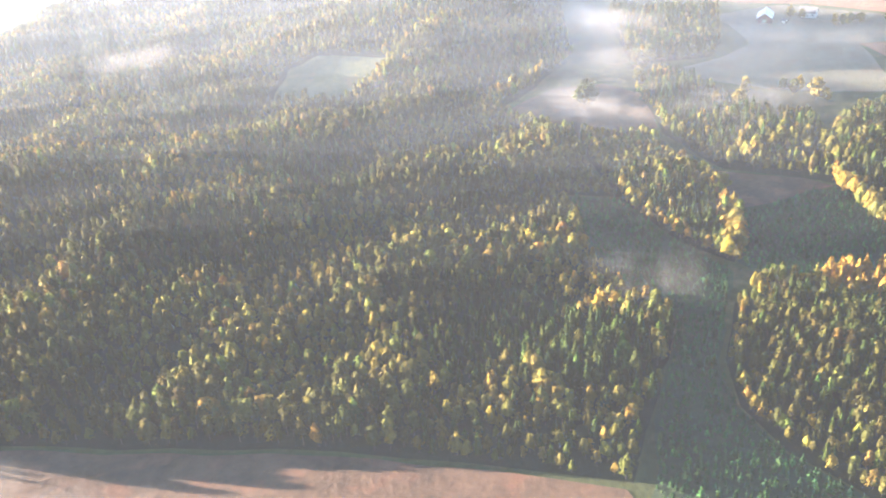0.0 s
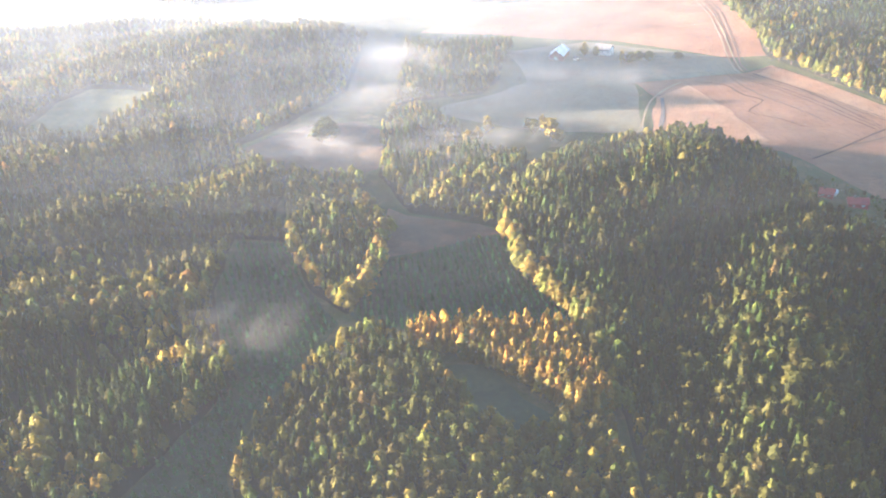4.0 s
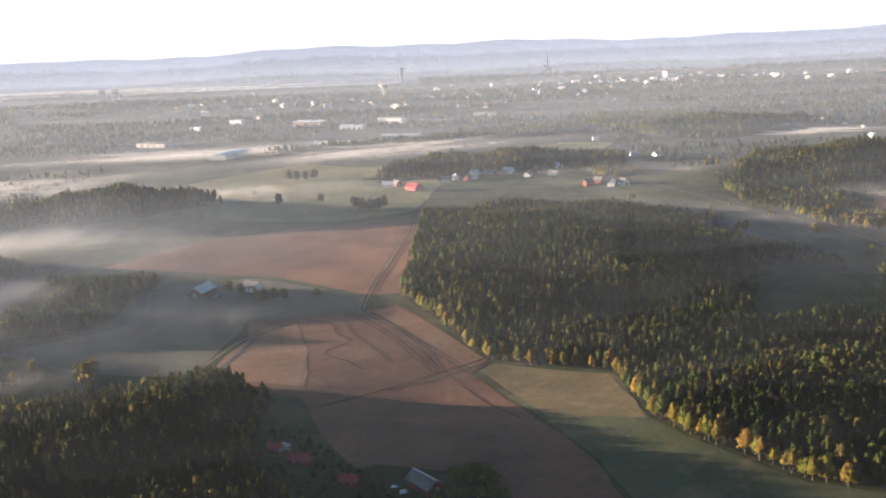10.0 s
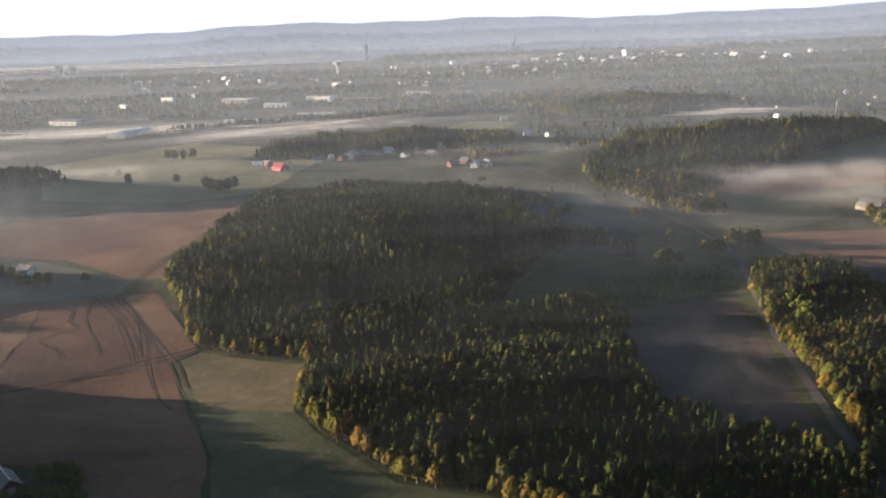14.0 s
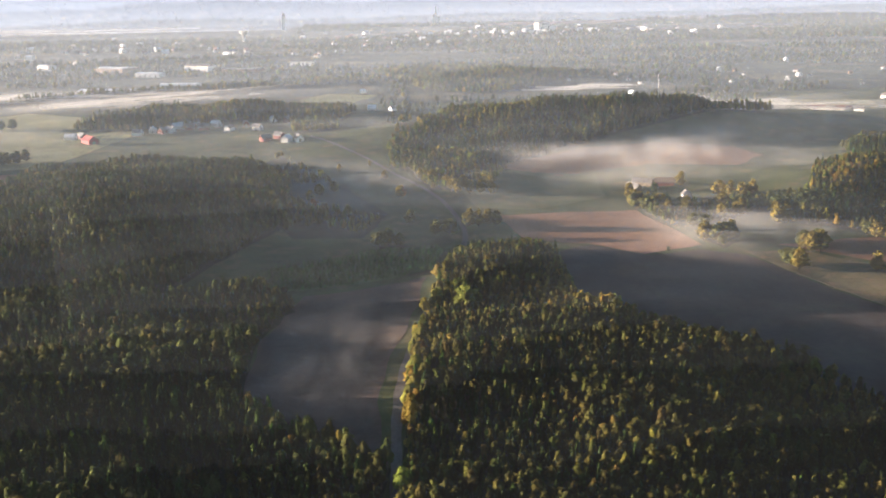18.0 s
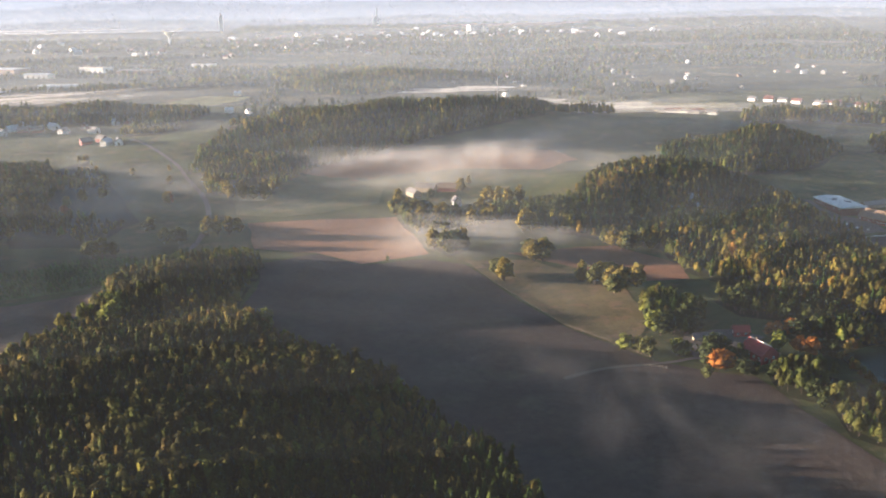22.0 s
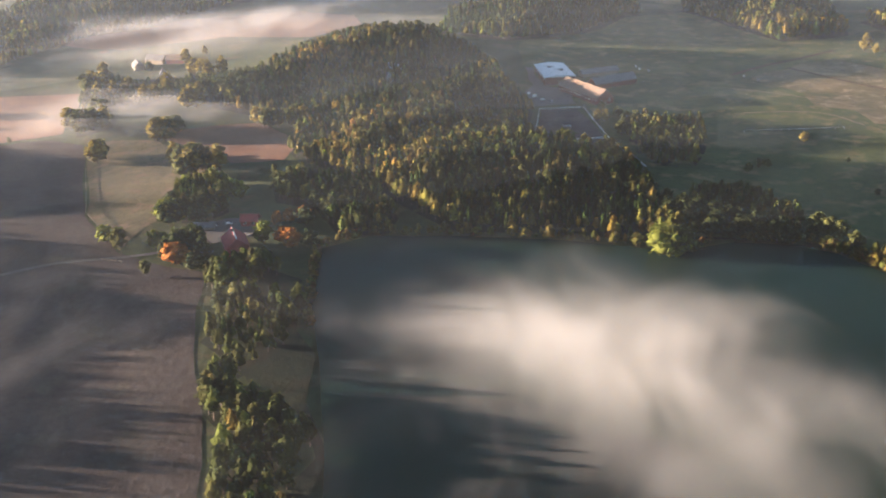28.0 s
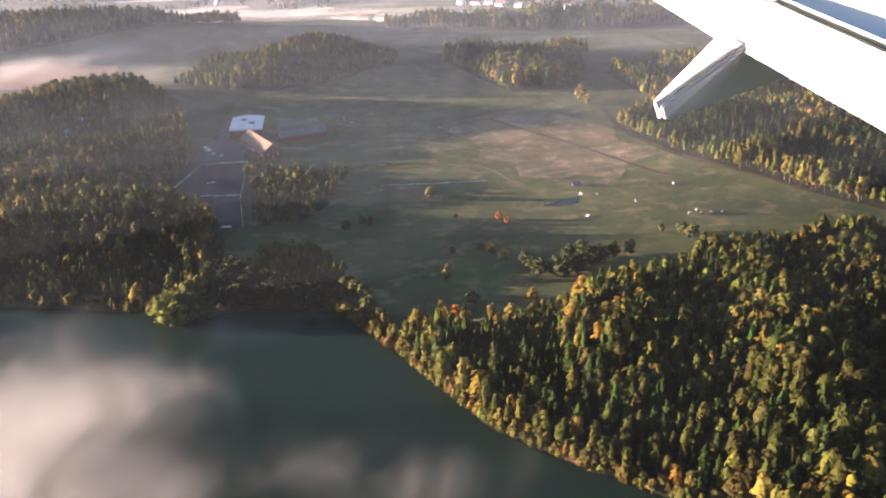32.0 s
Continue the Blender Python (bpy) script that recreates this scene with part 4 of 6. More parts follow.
# scrub round the farmyard and along the wood's foot
sx, sy, sf = scatter([(256, 360), (268, 368), (286, 345), (303, 328), (311, 312), (330, 306), (345, 292), (334, 284), (312, 277), (296, 288), (272, 313), (257, 334)], 2.3, 0.2)
ok = (np.hypot(sx - 316, sy - 323) > 9) & (np.hypot(sx - 308, sy - 321) > 5) & (rng.random(len(sx)) < 0.62)
for hx, hy in ((291, 327), (274, 341), (265, 348), (268.5, 350), (299, 312)):
    ok &= (np.hypot(sx - hx, sy - hy) > 4.5) & ~((np.abs(sx - hx) < 4) & (sy < hy) & (sy > hy - 11))
sx, sy = sx[ok], sy[ok]
stand("scrub", "dark rough scrub round the farmyard", sx, sy, rng.uniform(0.8, 3.2, len(sx)), tinted((0.07, 0.085, 0.03), len(sx), 0.3), rng.integers(0, 4, len(sx)), MID_BROADS, "bushes", rng.uniform(1.1, 2.0, len(sx)))

# golden larches
lx, ly, lf = scatter(LARCH, 2.7, 0.3)
stand("larch_stand", "row of tall golden larches beside a clearing", lx, ly, rng.uniform(7.5, 10.5, len(lx)), np.where((rng.random(len(lx)) < 0.8)[:, None], tinted((0.36, 0.215, 0.04), len(lx)), tinted(BIRCH, len(lx))), rng.integers(0, 4, len(lx)), SPRUCES, spread=rng.uniform(0.9, 1.3, len(lx)))


def planting(label, poly, gap, tall, tint=(0.045, 0.115, 0.042), turn=0.3):
    """Young spruces in rows."""
    cx, cy = sum(p[0] for p in poly) / len(poly), sum(p[1] for p in poly) / len(poly)
    a, b = np.meshgrid(np.arange(-110, 110, gap), np.arange(-110, 110, gap * 0.75))
    a, b = a.ravel() + rng.normal(0, 0.25, a.size), b.ravel() + rng.normal(0, 0.35, b.size)
    x, y = cx + a * math.cos(turn) - b * math.sin(turn), cy + a * math.sin(turn) + b * math.cos(turn)
    odd, far = inside(poly, x, y)
    ok = odd & (far > 0.6) & (rng.random(len(x)) < 0.9)
    x, y = x[ok], y[ok]
    stand("young_spruces", label, x, y, tall * rng.uniform(0.5, 1.3, len(x)), tinted(tint, len(x), 0.22), rng.integers(0, 2, len(x)), SMALLS, "planting")


planting("young green spruces planted in rows", [(40, 347), (61, 341), (72, 303), (86, 275), (79, 255), (61, 244), (49, 271), (41, 305)], 2.4, 2.6)
planting("young green spruces in an old clearing", [(61, 244), (79, 255), (67, 221), (66, 199), (72, 180), (84, 165), (90, 120), (36, 120), (38, 167), (48, 207)], 2.3, 2.8, turn=0.7)
planting("young green spruces in close rows", [(98, 317), (132, 335), (147, 332), (148, 306), (161, 283), (161, 265), (95, 269), (89, 281), (96, 308)], 2.2, 2.5, turn=0.1)
planting("young green spruces in a sunlit strip", [(472, 462), (497, 473), (532, 513), (589, 544), (622, 544), (613, 498), (580, 489), (551, 478), (530, 480), (497, 464)], 2.6, 2.8, (0.075, 0.14, 0.04), turn=0.5)

# far woods over the plain and the town's gardens
fx, fy = rng.uniform(-2600, 3600, 60000), rng.uniform(1000, 4560, 60000)
keep = (np.abs(fx - 500) < 700 + 0.42 * fy) & (patch(fx, fy, 150, 70) + 0.5 * patch(fx, fy, 55, 71) > np.where(fy > 4150, 0.62, np.where(fy > 1500, 0.5, 0.6))) & ~((fy > 3200) & (fy < 4160) & (fx < 440))
keep &= ~inside([(1136, 3890), (1300, 4120), (1620, 4140), (1910, 4120), (1600, 3760), (1300, 3700)], fx, fy)[0] & ~inside([(507, 1292), (555, 1390), (623, 1354), (585, 1259)], fx, fy)[0]
keep &= ~((fy < 1330) & (fx > -60) & (fx < 620)) & ~((fy > 1290) & (fy < 1520) & (fx < 640)) & ~((fy < 1560) & (fx > 640) & (patch(fx, fy, 60, 90) < 0.55))
fx, fy = fx[keep], fy[keep]
fh = rng.uniform(6, 9.5, len(fx)) * (1 + 0.0002 * np.maximum(0, fy - 1500))
far_leaf = rng.random(len(fx)) < 0.4
# tints darker than the near trees', with shade put into them
stand("far_wood", "distant woods and garden trees spread over the plain", fx, fy, fh, np.where(far_leaf[:, None], tinted((0.07, 0.075, 0.03), len(fx), 0.3), tinted((0.035, 0.05, 0.022), len(fx), 0.3)), np.where(far_leaf, 1 + 2 * rng.integers(0, 2, len(fx)), 2 * rng.integers(0, 2, len(fx))), FARS, "wood", rng.uniform(1.1, 1.9, len(fx)))

# ---- single trees ----
BIRCH_TREES = [(124, 540, 12), (134, 546, 9.7), (141, 542, 9), (209, 598, 9.7), (171, 443, 12), (216, 597, 7.1), (228, 574, 8.7), (95, 495, 8), (132, 438, 10.1), (123, 443, 7.7), (142, 460, 9.4), (137, 449, 7.7), (169, 460, 8.5), (175, 440, 7.1), (126, 535, 12), (132, 529, 12), (139, 538, 10.9), (143, 537, 9.1), (317, 285, 6.4), (320, 281, 7), (334, 273, 7.2), (307, 242, 7), (313, 246, 7.1), (380, 234, 6.5), (382, 231, 5.8), (361, 248, 4.5), (368, 249, 4.5), (537, 588, 8.6), (608, 678, 9.2), (601, 744, 7.1)]
BIRCH_TREES += [(592, 806, 5.9), (568, 785, 6.6), (554, 685, 9.3), (548, 667, 8.3), (564, 696, 8.7), (643, 588, 12), (648, 587, 12), (654, 590, 11.1), (659, 589, 10.4), (645, 694, 12), (648, 684, 10.8), (642, 704, 11), (656, 682, 10.7), (663, 681, 10), (671, 679, 9.3), (627, 739, 10.1), (635, 727, 10.7), (654, 702, 11), (669, 699, 11), (763, 531, 12), (770, 527, 12), (779, 534, 11.7), (755, 640, 12), (754, 615, 12), (762, 605, 12), (763, 590, 11.4), (816, 555, 12), (809, 502, 12), (815, 504, 12), (789, 474, 12)]
BIRCH_TREES += [(824, 465, 10.8), (832, 463, 10.2), (833, 448, 12), (835, 443, 12), (845, 450, 12), (810, 502, 12), (814, 501, 12), (808, 507, 9.5), (824, 464, 7.4), (823, 465, 8.3), (833, 462, 8.9), (836, 457, 9.8), (840, 457, 9.8), (845, 454, 7.8), (810, 627, 12), (815, 621, 12), (820, 614, 12), (800, 596, 12), (828, 617, 12), (803, 576, 10.8), (793, 580, 9), (808, 689, 7.2), (821, 570, 10.8), (855, 519, 9.5), (859, 513, 9.9), (866, 511, 9.4), (873, 509, 9.4), (758, 612, 12), (764, 603, 12), (752, 620, 12)]
BIRCH_TREES += [(772, 587, 12), (818, 561, 12), (821, 555, 12), (803, 577, 12), (778, 598, 10.7), (791, 575, 10.8), (798, 573, 10.8), (799, 668, 10.4), (1093, 434, 5.7), (1086, 346, 5.8), (1039, 485, 5.8), (1053, 468, 6.1), (1020, 485, 7.3), (1017, 488, 6.4), (1109, 322, 4.5), (1093, 307, 6.1), (1098, 304, 6.6), (1081, 315, 4), (1072, 309, 4.6), (1067, 298, 5.8), (1206, 598, 12), (1207, 588, 7.5)]
OLIVE_TREES = [(164, 453, 8.9), (233, 573, 8.1), (238, 577, 7.5), (244, 576, 7.5), (262, 581, 5), (264, 580, 4.4), (106, 522, 11.9), (100, 522, 8.9), (94, 490, 7.9), (98, 494, 7.1), (194, 1113, 12), (204, 1102, 12), (214, 1101, 12), (223, 1108, 12), (588, 547, 9.6), (593, 550, 10.8), (599, 549, 8.5), (609, 601, 9.4), (621, 572, 10.1), (629, 571, 10.1), (641, 588, 9.2), (738, 516, 3.7), (789, 479, 10), (787, 482, 7.5), (751, 613, 12), (755, 605, 12), (762, 610, 12), (764, 533, 11), (769, 526, 12), (775, 527, 12)]
OLIVE_TREES += [(779, 529, 9.9), (767, 608, 11.4), (821, 369, 8.3), (819, 373, 7), (788, 485, 8.6), (768, 561, 8.9), (773, 556, 9.9), (809, 510, 10.6), (815, 503, 12), (818, 512, 10.6), (828, 458, 10.8), (833, 456, 11.7), (836, 459, 10.8), (841, 454, 9.2), (832, 441, 9.9), (834, 346, 6), (854, 527, 8.1), (861, 511, 10.4), (865, 514, 9.4), (873, 521, 9), (1003, 333, 11.5), (1005, 332, 12), (1007, 333, 10.8), (1054, 339, 8), (1056, 335, 8.2), (1058, 332, 7.8), (1059, 324, 7), (1031, 382, 5.7), (1035, 376, 5.5), (1039, 375, 5.5)]
OLIVE_TREES += [(1044, 371, 5.5), (1047, 370, 4.7), (1042, 380, 4.9), (1063, 409, 4.5), (1057, 405, 4.4), (1066, 408, 4), (1169, 372, 3.9), (1175, 367, 5.8), (1177, 363, 6.2), (1022, 502, 6), (1027, 490, 6.4), (1033, 479, 6.7), (1025, 472, 6.6), (1030, 462, 6.4), (1035, 456, 6.4), (1040, 455, 6.4), (1045, 458, 5.9), (1022, 464, 7), (1027, 450, 6.3), (1033, 440, 6.1), (1038, 439, 5.7)]
DARK_TREES = [(170, 1002, 7.7), (206, 901, 10.8), (242, 929, 9), (283, 882, 12), (290, 876, 12), (297, 881, 12), (302, 889, 12), (276, 891, 12), (61, 459, 11.8), (65, 461, 10.5), (162, 464, 6.4), (63, 467, 11.2), (836, 565, 12), (844, 569, 12), (851, 571, 12), (842, 581, 12), (833, 578, 11), (848, 568, 12), (877, 550, 11.9), (834, 390, 10), (837, 392, 10), (840, 392, 9.5), (843, 393, 10), (846, 395, 9.6), (849, 395, 9.2), (852, 397, 8.9), (846, 387, 7.8), (834, 401, 9.4), (874, 410, 10.3), (877, 410, 9.5)]
DARK_TREES += [(885, 360, 7.1), (887, 357, 7.8), (884, 379, 7.6), (857, 342, 7.6), (862, 325, 7.2), (865, 321, 6.4), (861, 317, 7.1), (849, 348, 7.1), (871, 353, 4.6), (866, 349, 4.6), (852, 347, 6.3), (825, 574, 12), (832, 569, 12), (837, 574, 12), (843, 577, 12), (849, 580, 12), (778, 658, 7.6), (1090, 323, 4.8), (1099, 407, 2.4), (1092, 371, 2.9), (1102, 371, 3.7), (1105, 365, 4), (1107, 358, 4.3), (1115, 348, 5.2), (1116, 342, 6.9), (1121, 341, 7.6), (1123, 338, 8.5), (1128, 339, 8.6), (1133, 344, 7.7), (1138, 348, 7.1)]
DARK_TREES += [(1144, 351, 6.5), (1150, 353, 6.2), (1114, 354, 5.3), (1128, 350, 7.8), (1134, 354, 7.2), (1008, 374, 9.3), (1012, 368, 9.1), (1016, 363, 8.9), (1020, 359, 8.9), (1024, 355, 8.8), (1028, 352, 8.3), (1031, 349, 7.9), (1035, 346, 7.8), (1038, 343, 7.4), (1042, 340, 7.3), (1045, 336, 6.9), (1049, 333, 6.5), (1015, 353, 8.7), (1022, 347, 8.5), (1030, 341, 8.3), (1037, 336, 7.6), (1043, 333, 7.1), (1010, 359, 8.9), (1019, 343, 7.7), (1026, 339, 7.7), (1033, 336, 7.6), (1040, 333, 7.1), (890, 405, 8.1), (896, 404, 8.1), (901, 399, 7.6)]
DARK_TREES += [(906, 396, 7.5), (894, 392, 7.8), (900, 385, 7.7), (906, 381, 7.2), (912, 377, 6.8), (887, 393, 7.8), (892, 380, 7.6), (898, 376, 7.1), (904, 372, 6.7), (910, 369, 6.3), (886, 416, 9.1)]
LIME_TREES = [(326, 326, 6.5), (331, 325, 7.2), (336, 325, 6.5), (333, 328, 5.8), (338, 321, 6.1), (319, 313, 4.6), (324, 315, 4.9), (328, 314, 4.9), (333, 314, 4.9), (337, 313, 4.6), (341, 313, 3.9), (619, 445, 12), (620, 433, 12), (676, 418, 7.8), (681, 422, 7.9), (672, 427, 6.7), (683, 392, 7), (679, 390, 6.1), (690, 394, 6.2), (619, 470, 9.7), (667, 533, 7.2), (670, 526, 7.1), (838, 412, 11.1), (833, 393, 9.7), (837, 392, 9.4), (846, 425, 9.2), (854, 415, 7.7), (858, 410, 7.7), (833, 369, 7.2), (815, 376, 7.2)]
LIME_TREES += [(819, 375, 6.8), (842, 420, 8.5), (847, 419, 8.9), (838, 418, 7.2), (850, 422, 7.7), (844, 427, 7.8), (870, 366, 8.8), (836, 369, 6), (1000, 333, 11.8), (1002, 332, 12), (999, 338, 8.8), (1004, 333, 10.5)]
RUST_TREES = [(609, 681, 8.5), (551, 650, 6.8), (842, 354, 8.3), (844, 353, 8.3), (880, 360, 7.9), (877, 363, 7.2), (874, 381, 5.8), (878, 382, 5.8), (883, 382, 6.4), (1115, 401, 4), (1117, 395, 3.6), (1084, 314, 4.3)]
GOLD_TREES = [(1108, 319, 5.4), (1080, 318, 4.7), (1105, 368, 4.8), (1108, 361, 4.7)]


def part(name, bm, mat, parent, label=""):
    """Links a bmesh as one mesh under its thing."""
    me = bpy.data.meshes.new(name)
    bm.to_mesh(me)
    bm.free()
    me.materials.append(mat)
    ob = new(name, me)
    ob.parent = parent
    return tagged(ob, label)


def thing(name, x, y, turn, label, category, group="", z=None):
    ob = tagged(new(name), label, category, group)
    ob.matrix_basis = pose(x, y, float(land(x, y)) if z is None else z, 0, 0, turn)
    return ob


def box(bm, x0, x1, y0, y1, z0, z1):
    v = [bm.verts.new(p) for p in ((x0, y0, z0), (x1, y0, z0), (x1, y1, z0), (x0, y1, z0), (x0, y0, z1), (x1, y0, z1), (x1, y1, z1), (x0, y1, z1))]
    for f in ((3, 2, 1, 0), (4, 5, 6, 7), (0, 1, 5, 4), (1, 2, 6, 5), (2, 3, 7, 6), (3, 0, 4, 7)):
        bm.faces.new([v[i] for i in f])
    return bm


def prism(bm, outline, y0, y1):
    """An outline in x and z drawn out along y."""
    a = [bm.verts.new((x, y0, z)) for x, z in outline]
    b = [bm.verts.new((x, y1, z)) for x, z in outline]
    n = len(a)
    bm.faces.new(a)
    bm.faces.new(b[::-1])
    for i in range(n):
        bm.faces.new((a[(i + 1) % n], a[i], b[i], b[(i + 1) % n]))
    bmesh.ops.recalc_face_normals(bm, faces=bm.faces)
    return bm


def tube(bm, pts, r0, r1, sides=6):
    """A tapered tube along points."""
    rings = []
    for k, p in enumerate(pts):
        r = r0 + (r1 - r0) * k / (len(pts) - 1)
        d = (Vector(pts[min(k + 1, len(pts) - 1)]) - Vector(pts[max(k - 1, 0)])).normalized()
        q = d.to_track_quat("Z", "Y").to_matrix()
        rings.append([bm.verts.new(Vector(p) + q @ Vector((r * math.cos(6.283 * i / sides), r * math.sin(6.283 * i / sides), 0))) for i in range(sides)])
    for a, b in zip(rings, rings[1:]):
        for i in range(sides):
            bm.faces.new((a[i], a[(i + 1) % sides], b[(i + 1) % sides], b[i]))
    bm.faces.new(rings[0][::-1])
    bm.faces.new(rings[-1])
    return bm


def tree_kind(name, colour, seed, wide, low, clumps=13, tufts=190, cone=False):
    """A single tree one metre high, with trunk, limbs and a crown of clumps and loose leaves."""
    g = np.random.default_rng(seed)
    ob = new(name)
    bm = bmesh.new()
    tube(bm, [(0, 0, -0.05), (0.006, 0.004, 0.2), (0.0, 0.01, 0.5), (0.004, 0, 0.78)], 0.026, 0.007)
    for k in range(5):
        a, z = k * 2.4 + seed, 0.25 + 0.1 * k
        r = wide * 0.62
        tube(bm, [(0, 0, z), (r * 0.5 * math.cos(a), r * 0.5 * math.sin(a), z + 0.08), (r * math.cos(a), r * math.sin(a), z + 0.19)], 0.01, 0.003, 4)
    part("trunk", bm, BARK, ob)
    pv, pf, wood_n = cone_tree(7, 9, g, 1.1) if cone else leafy_tree(clumps, tufts, g, wide, low)
    pf = pf[wood_n:]
    me = build_mesh("crown", pv, pf, np.tile(np.array(colour), (len(pv), 1)) * g.lognormal(0, 0.12, (len(pv), 1)), np.zeros(len(pf), int))
    crown = new("crown", me)
    crown.parent = ob
    return ob


def plant(kinds, places, label, category, group):
    for i, (x, y, h) in enumerate(places):
        src = kinds[i % len(kinds)]
        m = pose(x, y, float(land(x, y)), 0, 0, (i * 77) % 360) @ Matrix.Diagonal((h * (1.05 + 0.06 * (i % 5)), h * (1.05 + 0.06 * (i % 5)), h, 1))
        tagged(copy_thing(src, m), label, category, group)


for name, colour, wide, low, places, label, group in (
        ("birch", (0.26, 0.20, 0.05), 0.24, 0.18, BIRCH_TREES, "slender yellowing birch standing in the grass", "birches"),
        ("broadleaf_tree", (0.12, 0.125, 0.045), 0.32, 0.18, OLIVE_TREES, "olive green broadleaf tree with a loose crown", "broadleaf trees"),
        # the last five dark trees are added to shade the red house's roof
        ("broadleaf_tree", (0.06, 0.075, 0.03), 0.33, 0.16, DARK_TREES + [(848, 363, 9), (851, 357, 9), (846, 369, 9), (842, 362, 10), (839, 357, 9)], "dark green full-crowned tree", "dark trees"),
        ("linden", (0.19, 0.21, 0.045), 0.34, 0.16, LIME_TREES, "bright lime green tree with a round crown", "lindens"),
        ("maple", (0.42, 0.16, 0.04), 0.34, 0.18, RUST_TREES, "orange-red autumn maple in the grass", "maples"),
        ("birch", (0.36, 0.22, 0.04), 0.26, 0.18, GOLD_TREES, "golden autumn birch at the wood edge", "golden birches")):
    first = [tree_kind(name, colour, 11 + 3 * k + len(places), wide * (0.9 + 0.12 * k), low) for k in range(3)]
    plant(first, places, label, "tree", group)
    for ob in first:
        for o in list(ob.children_recursive) + [ob]:
            bpy.data.objects.remove(o)

# ---- buildings ----
def window(parent, x, y, z, w, h, side):
    """A framed pane in a wall that faces -y, +y (side 0, 1) or -x, +x (2, 3)."""
    s = (-1, 1, -1, 1)[side]
    bm, fr = bmesh.new(), bmesh.new()
    if side < 2:
        box(bm, x - w / 2, x + w / 2, y - 0.03, y + 0.03, z, z + h)
        for a, b in ((x - w / 2 - 0.08, x - w / 2), (x + w / 2, x + w / 2 + 0.08)):
            box(fr, a, b, y - 0.06, y + 0.06, z - 0.08, z + h + 0.08)
        for a, b in ((z - 0.08, z), (z + h, z + h + 0.08)):
            box(fr, x - w / 2, x + w / 2, y - 0.06, y + 0.06, a, b)
    else:
        box(bm, x - 0.03, x + 0.03, y - w / 2, y + w / 2, z, z + h)
        for a, b in ((y - w / 2 - 0.08, y - w / 2), (y + w / 2, y + w / 2 + 0.08)):
            box(fr, x - 0.06, x + 0.06, a, b, z - 0.08, z + h + 0.08)
        for a, b in ((z - 0.08, z), (z + h, z + h + 0.08)):
            box(fr, x - 0.06, x + 0.06, y - w / 2, y + w / 2, a, b)
    frame_ob = part("window", fr, WHITE, parent)
    part("pane", bm, DARKGLASS, frame_ob)


def house(name, label, category, x, y, turn, wide, long, eave, ridge, wall, roof, windows=True, chimney=True, over=0.4, group="", ridge_trim=False):
    """A gabled house: ridge along its own y axis; gables face -y and +y."""
    ob = thing(name, x, y, turn, label, category, group)
    w, l = wide / 2, long / 2
    part("wall", prism(bmesh.new(), [(-w, -1.0), (w, -1.0), (w, eave), (0, ridge - 0.12), (-w, eave)], -l, l), wall, ob)
    slope = (ridge - eave) / w
    for s in (-1, 1):
        e = (w + over) * s
        ze = eave - over * slope
        part("roof", prism(bmesh.new(), [(0, ridge), (e, ze), (e, ze - 0.16), (0, ridge - 0.16)], -l - over, l + over), roof, ob)
    part("ridge_cap", box(bmesh.new(), -0.15, 0.15, -l - over, l + over, ridge - 0.06, ridge + 0.07), WHITE if ridge_trim else roof, ob)
    if chimney:
        part("chimney", box(bmesh.new(), -0.35, 0.35, l * 0.3, l * 0.3 + 0.7, ridge - 0.7, ridge + 0.9), BRICK, ob)
    if windows:
        for side in (0, 1):
            for xx in (-w * 0.45, w * 0.45):
                window(ob, xx, (-l - 0.02, l + 0.02)[side], eave * 0.4, 0.7, 0.9, side)
        for side in (2, 3):
            for k in range(max(2, int(long / 2.6))):
                window(ob, (-w - 0.02, w + 0.02)[side - 2], -l + long * (k + 0.5) / max(2, int(long / 2.6)), eave * 0.4, 0.7, 0.9, side)
        part("door", box(bmesh.new(), -0.4, 0.4, -l - 0.06, -l + 0.02, 0, 1.8), TIMBER, ob)
    else:
        part("door", box(bmesh.new(), -1.2, 1.2, -l - 0.06, -l + 0.02, 0, min(2.6, eave * 0.85)), TIMBER, ob)
    return ob


def vehicle(label, x, y, turn, body, long=2.3, tall=0.8, van=False, group=""):
    """A parked car or van: body, glasshouse, four wheels."""
    ob = thing("van" if van else "car", x, y, turn, label, "van" if van else "car", group)
    h = long / 2
    prof = [(-h, 0.16), (h, 0.16), (h, 0.42), (h * 0.85, 0.48), (h * 0.55, tall) if van else (h * 0.3, tall), (-h * 0.95, tall) if van else (-h * 0.5, tall), (-h, 0.5)]
    part("body", prism(bmesh.new(), prof, -0.45, 0.45), body, ob)
    part("windscreen", prism(bmesh.new(), [(h * 0.83, 0.5), (h * 0.88, 0.5), (h * 0.36 if not van else h * 0.6, tall - 0.04), (h * 0.3 if not van else h * 0.54, tall - 0.04)], -0.38, 0.38), DARKGLASS, ob)
    for a in (-0.62, 0.62):
        for s in (-0.44, 0.44):
            bm = bmesh.new()
            tube(bm, [(a * h, s - 0.06, 0.17), (a * h, s + 0.06, 0.17)], 0.17, 0.17, 10)
            part("wheel", bm, SLATE, ob)
    return ob


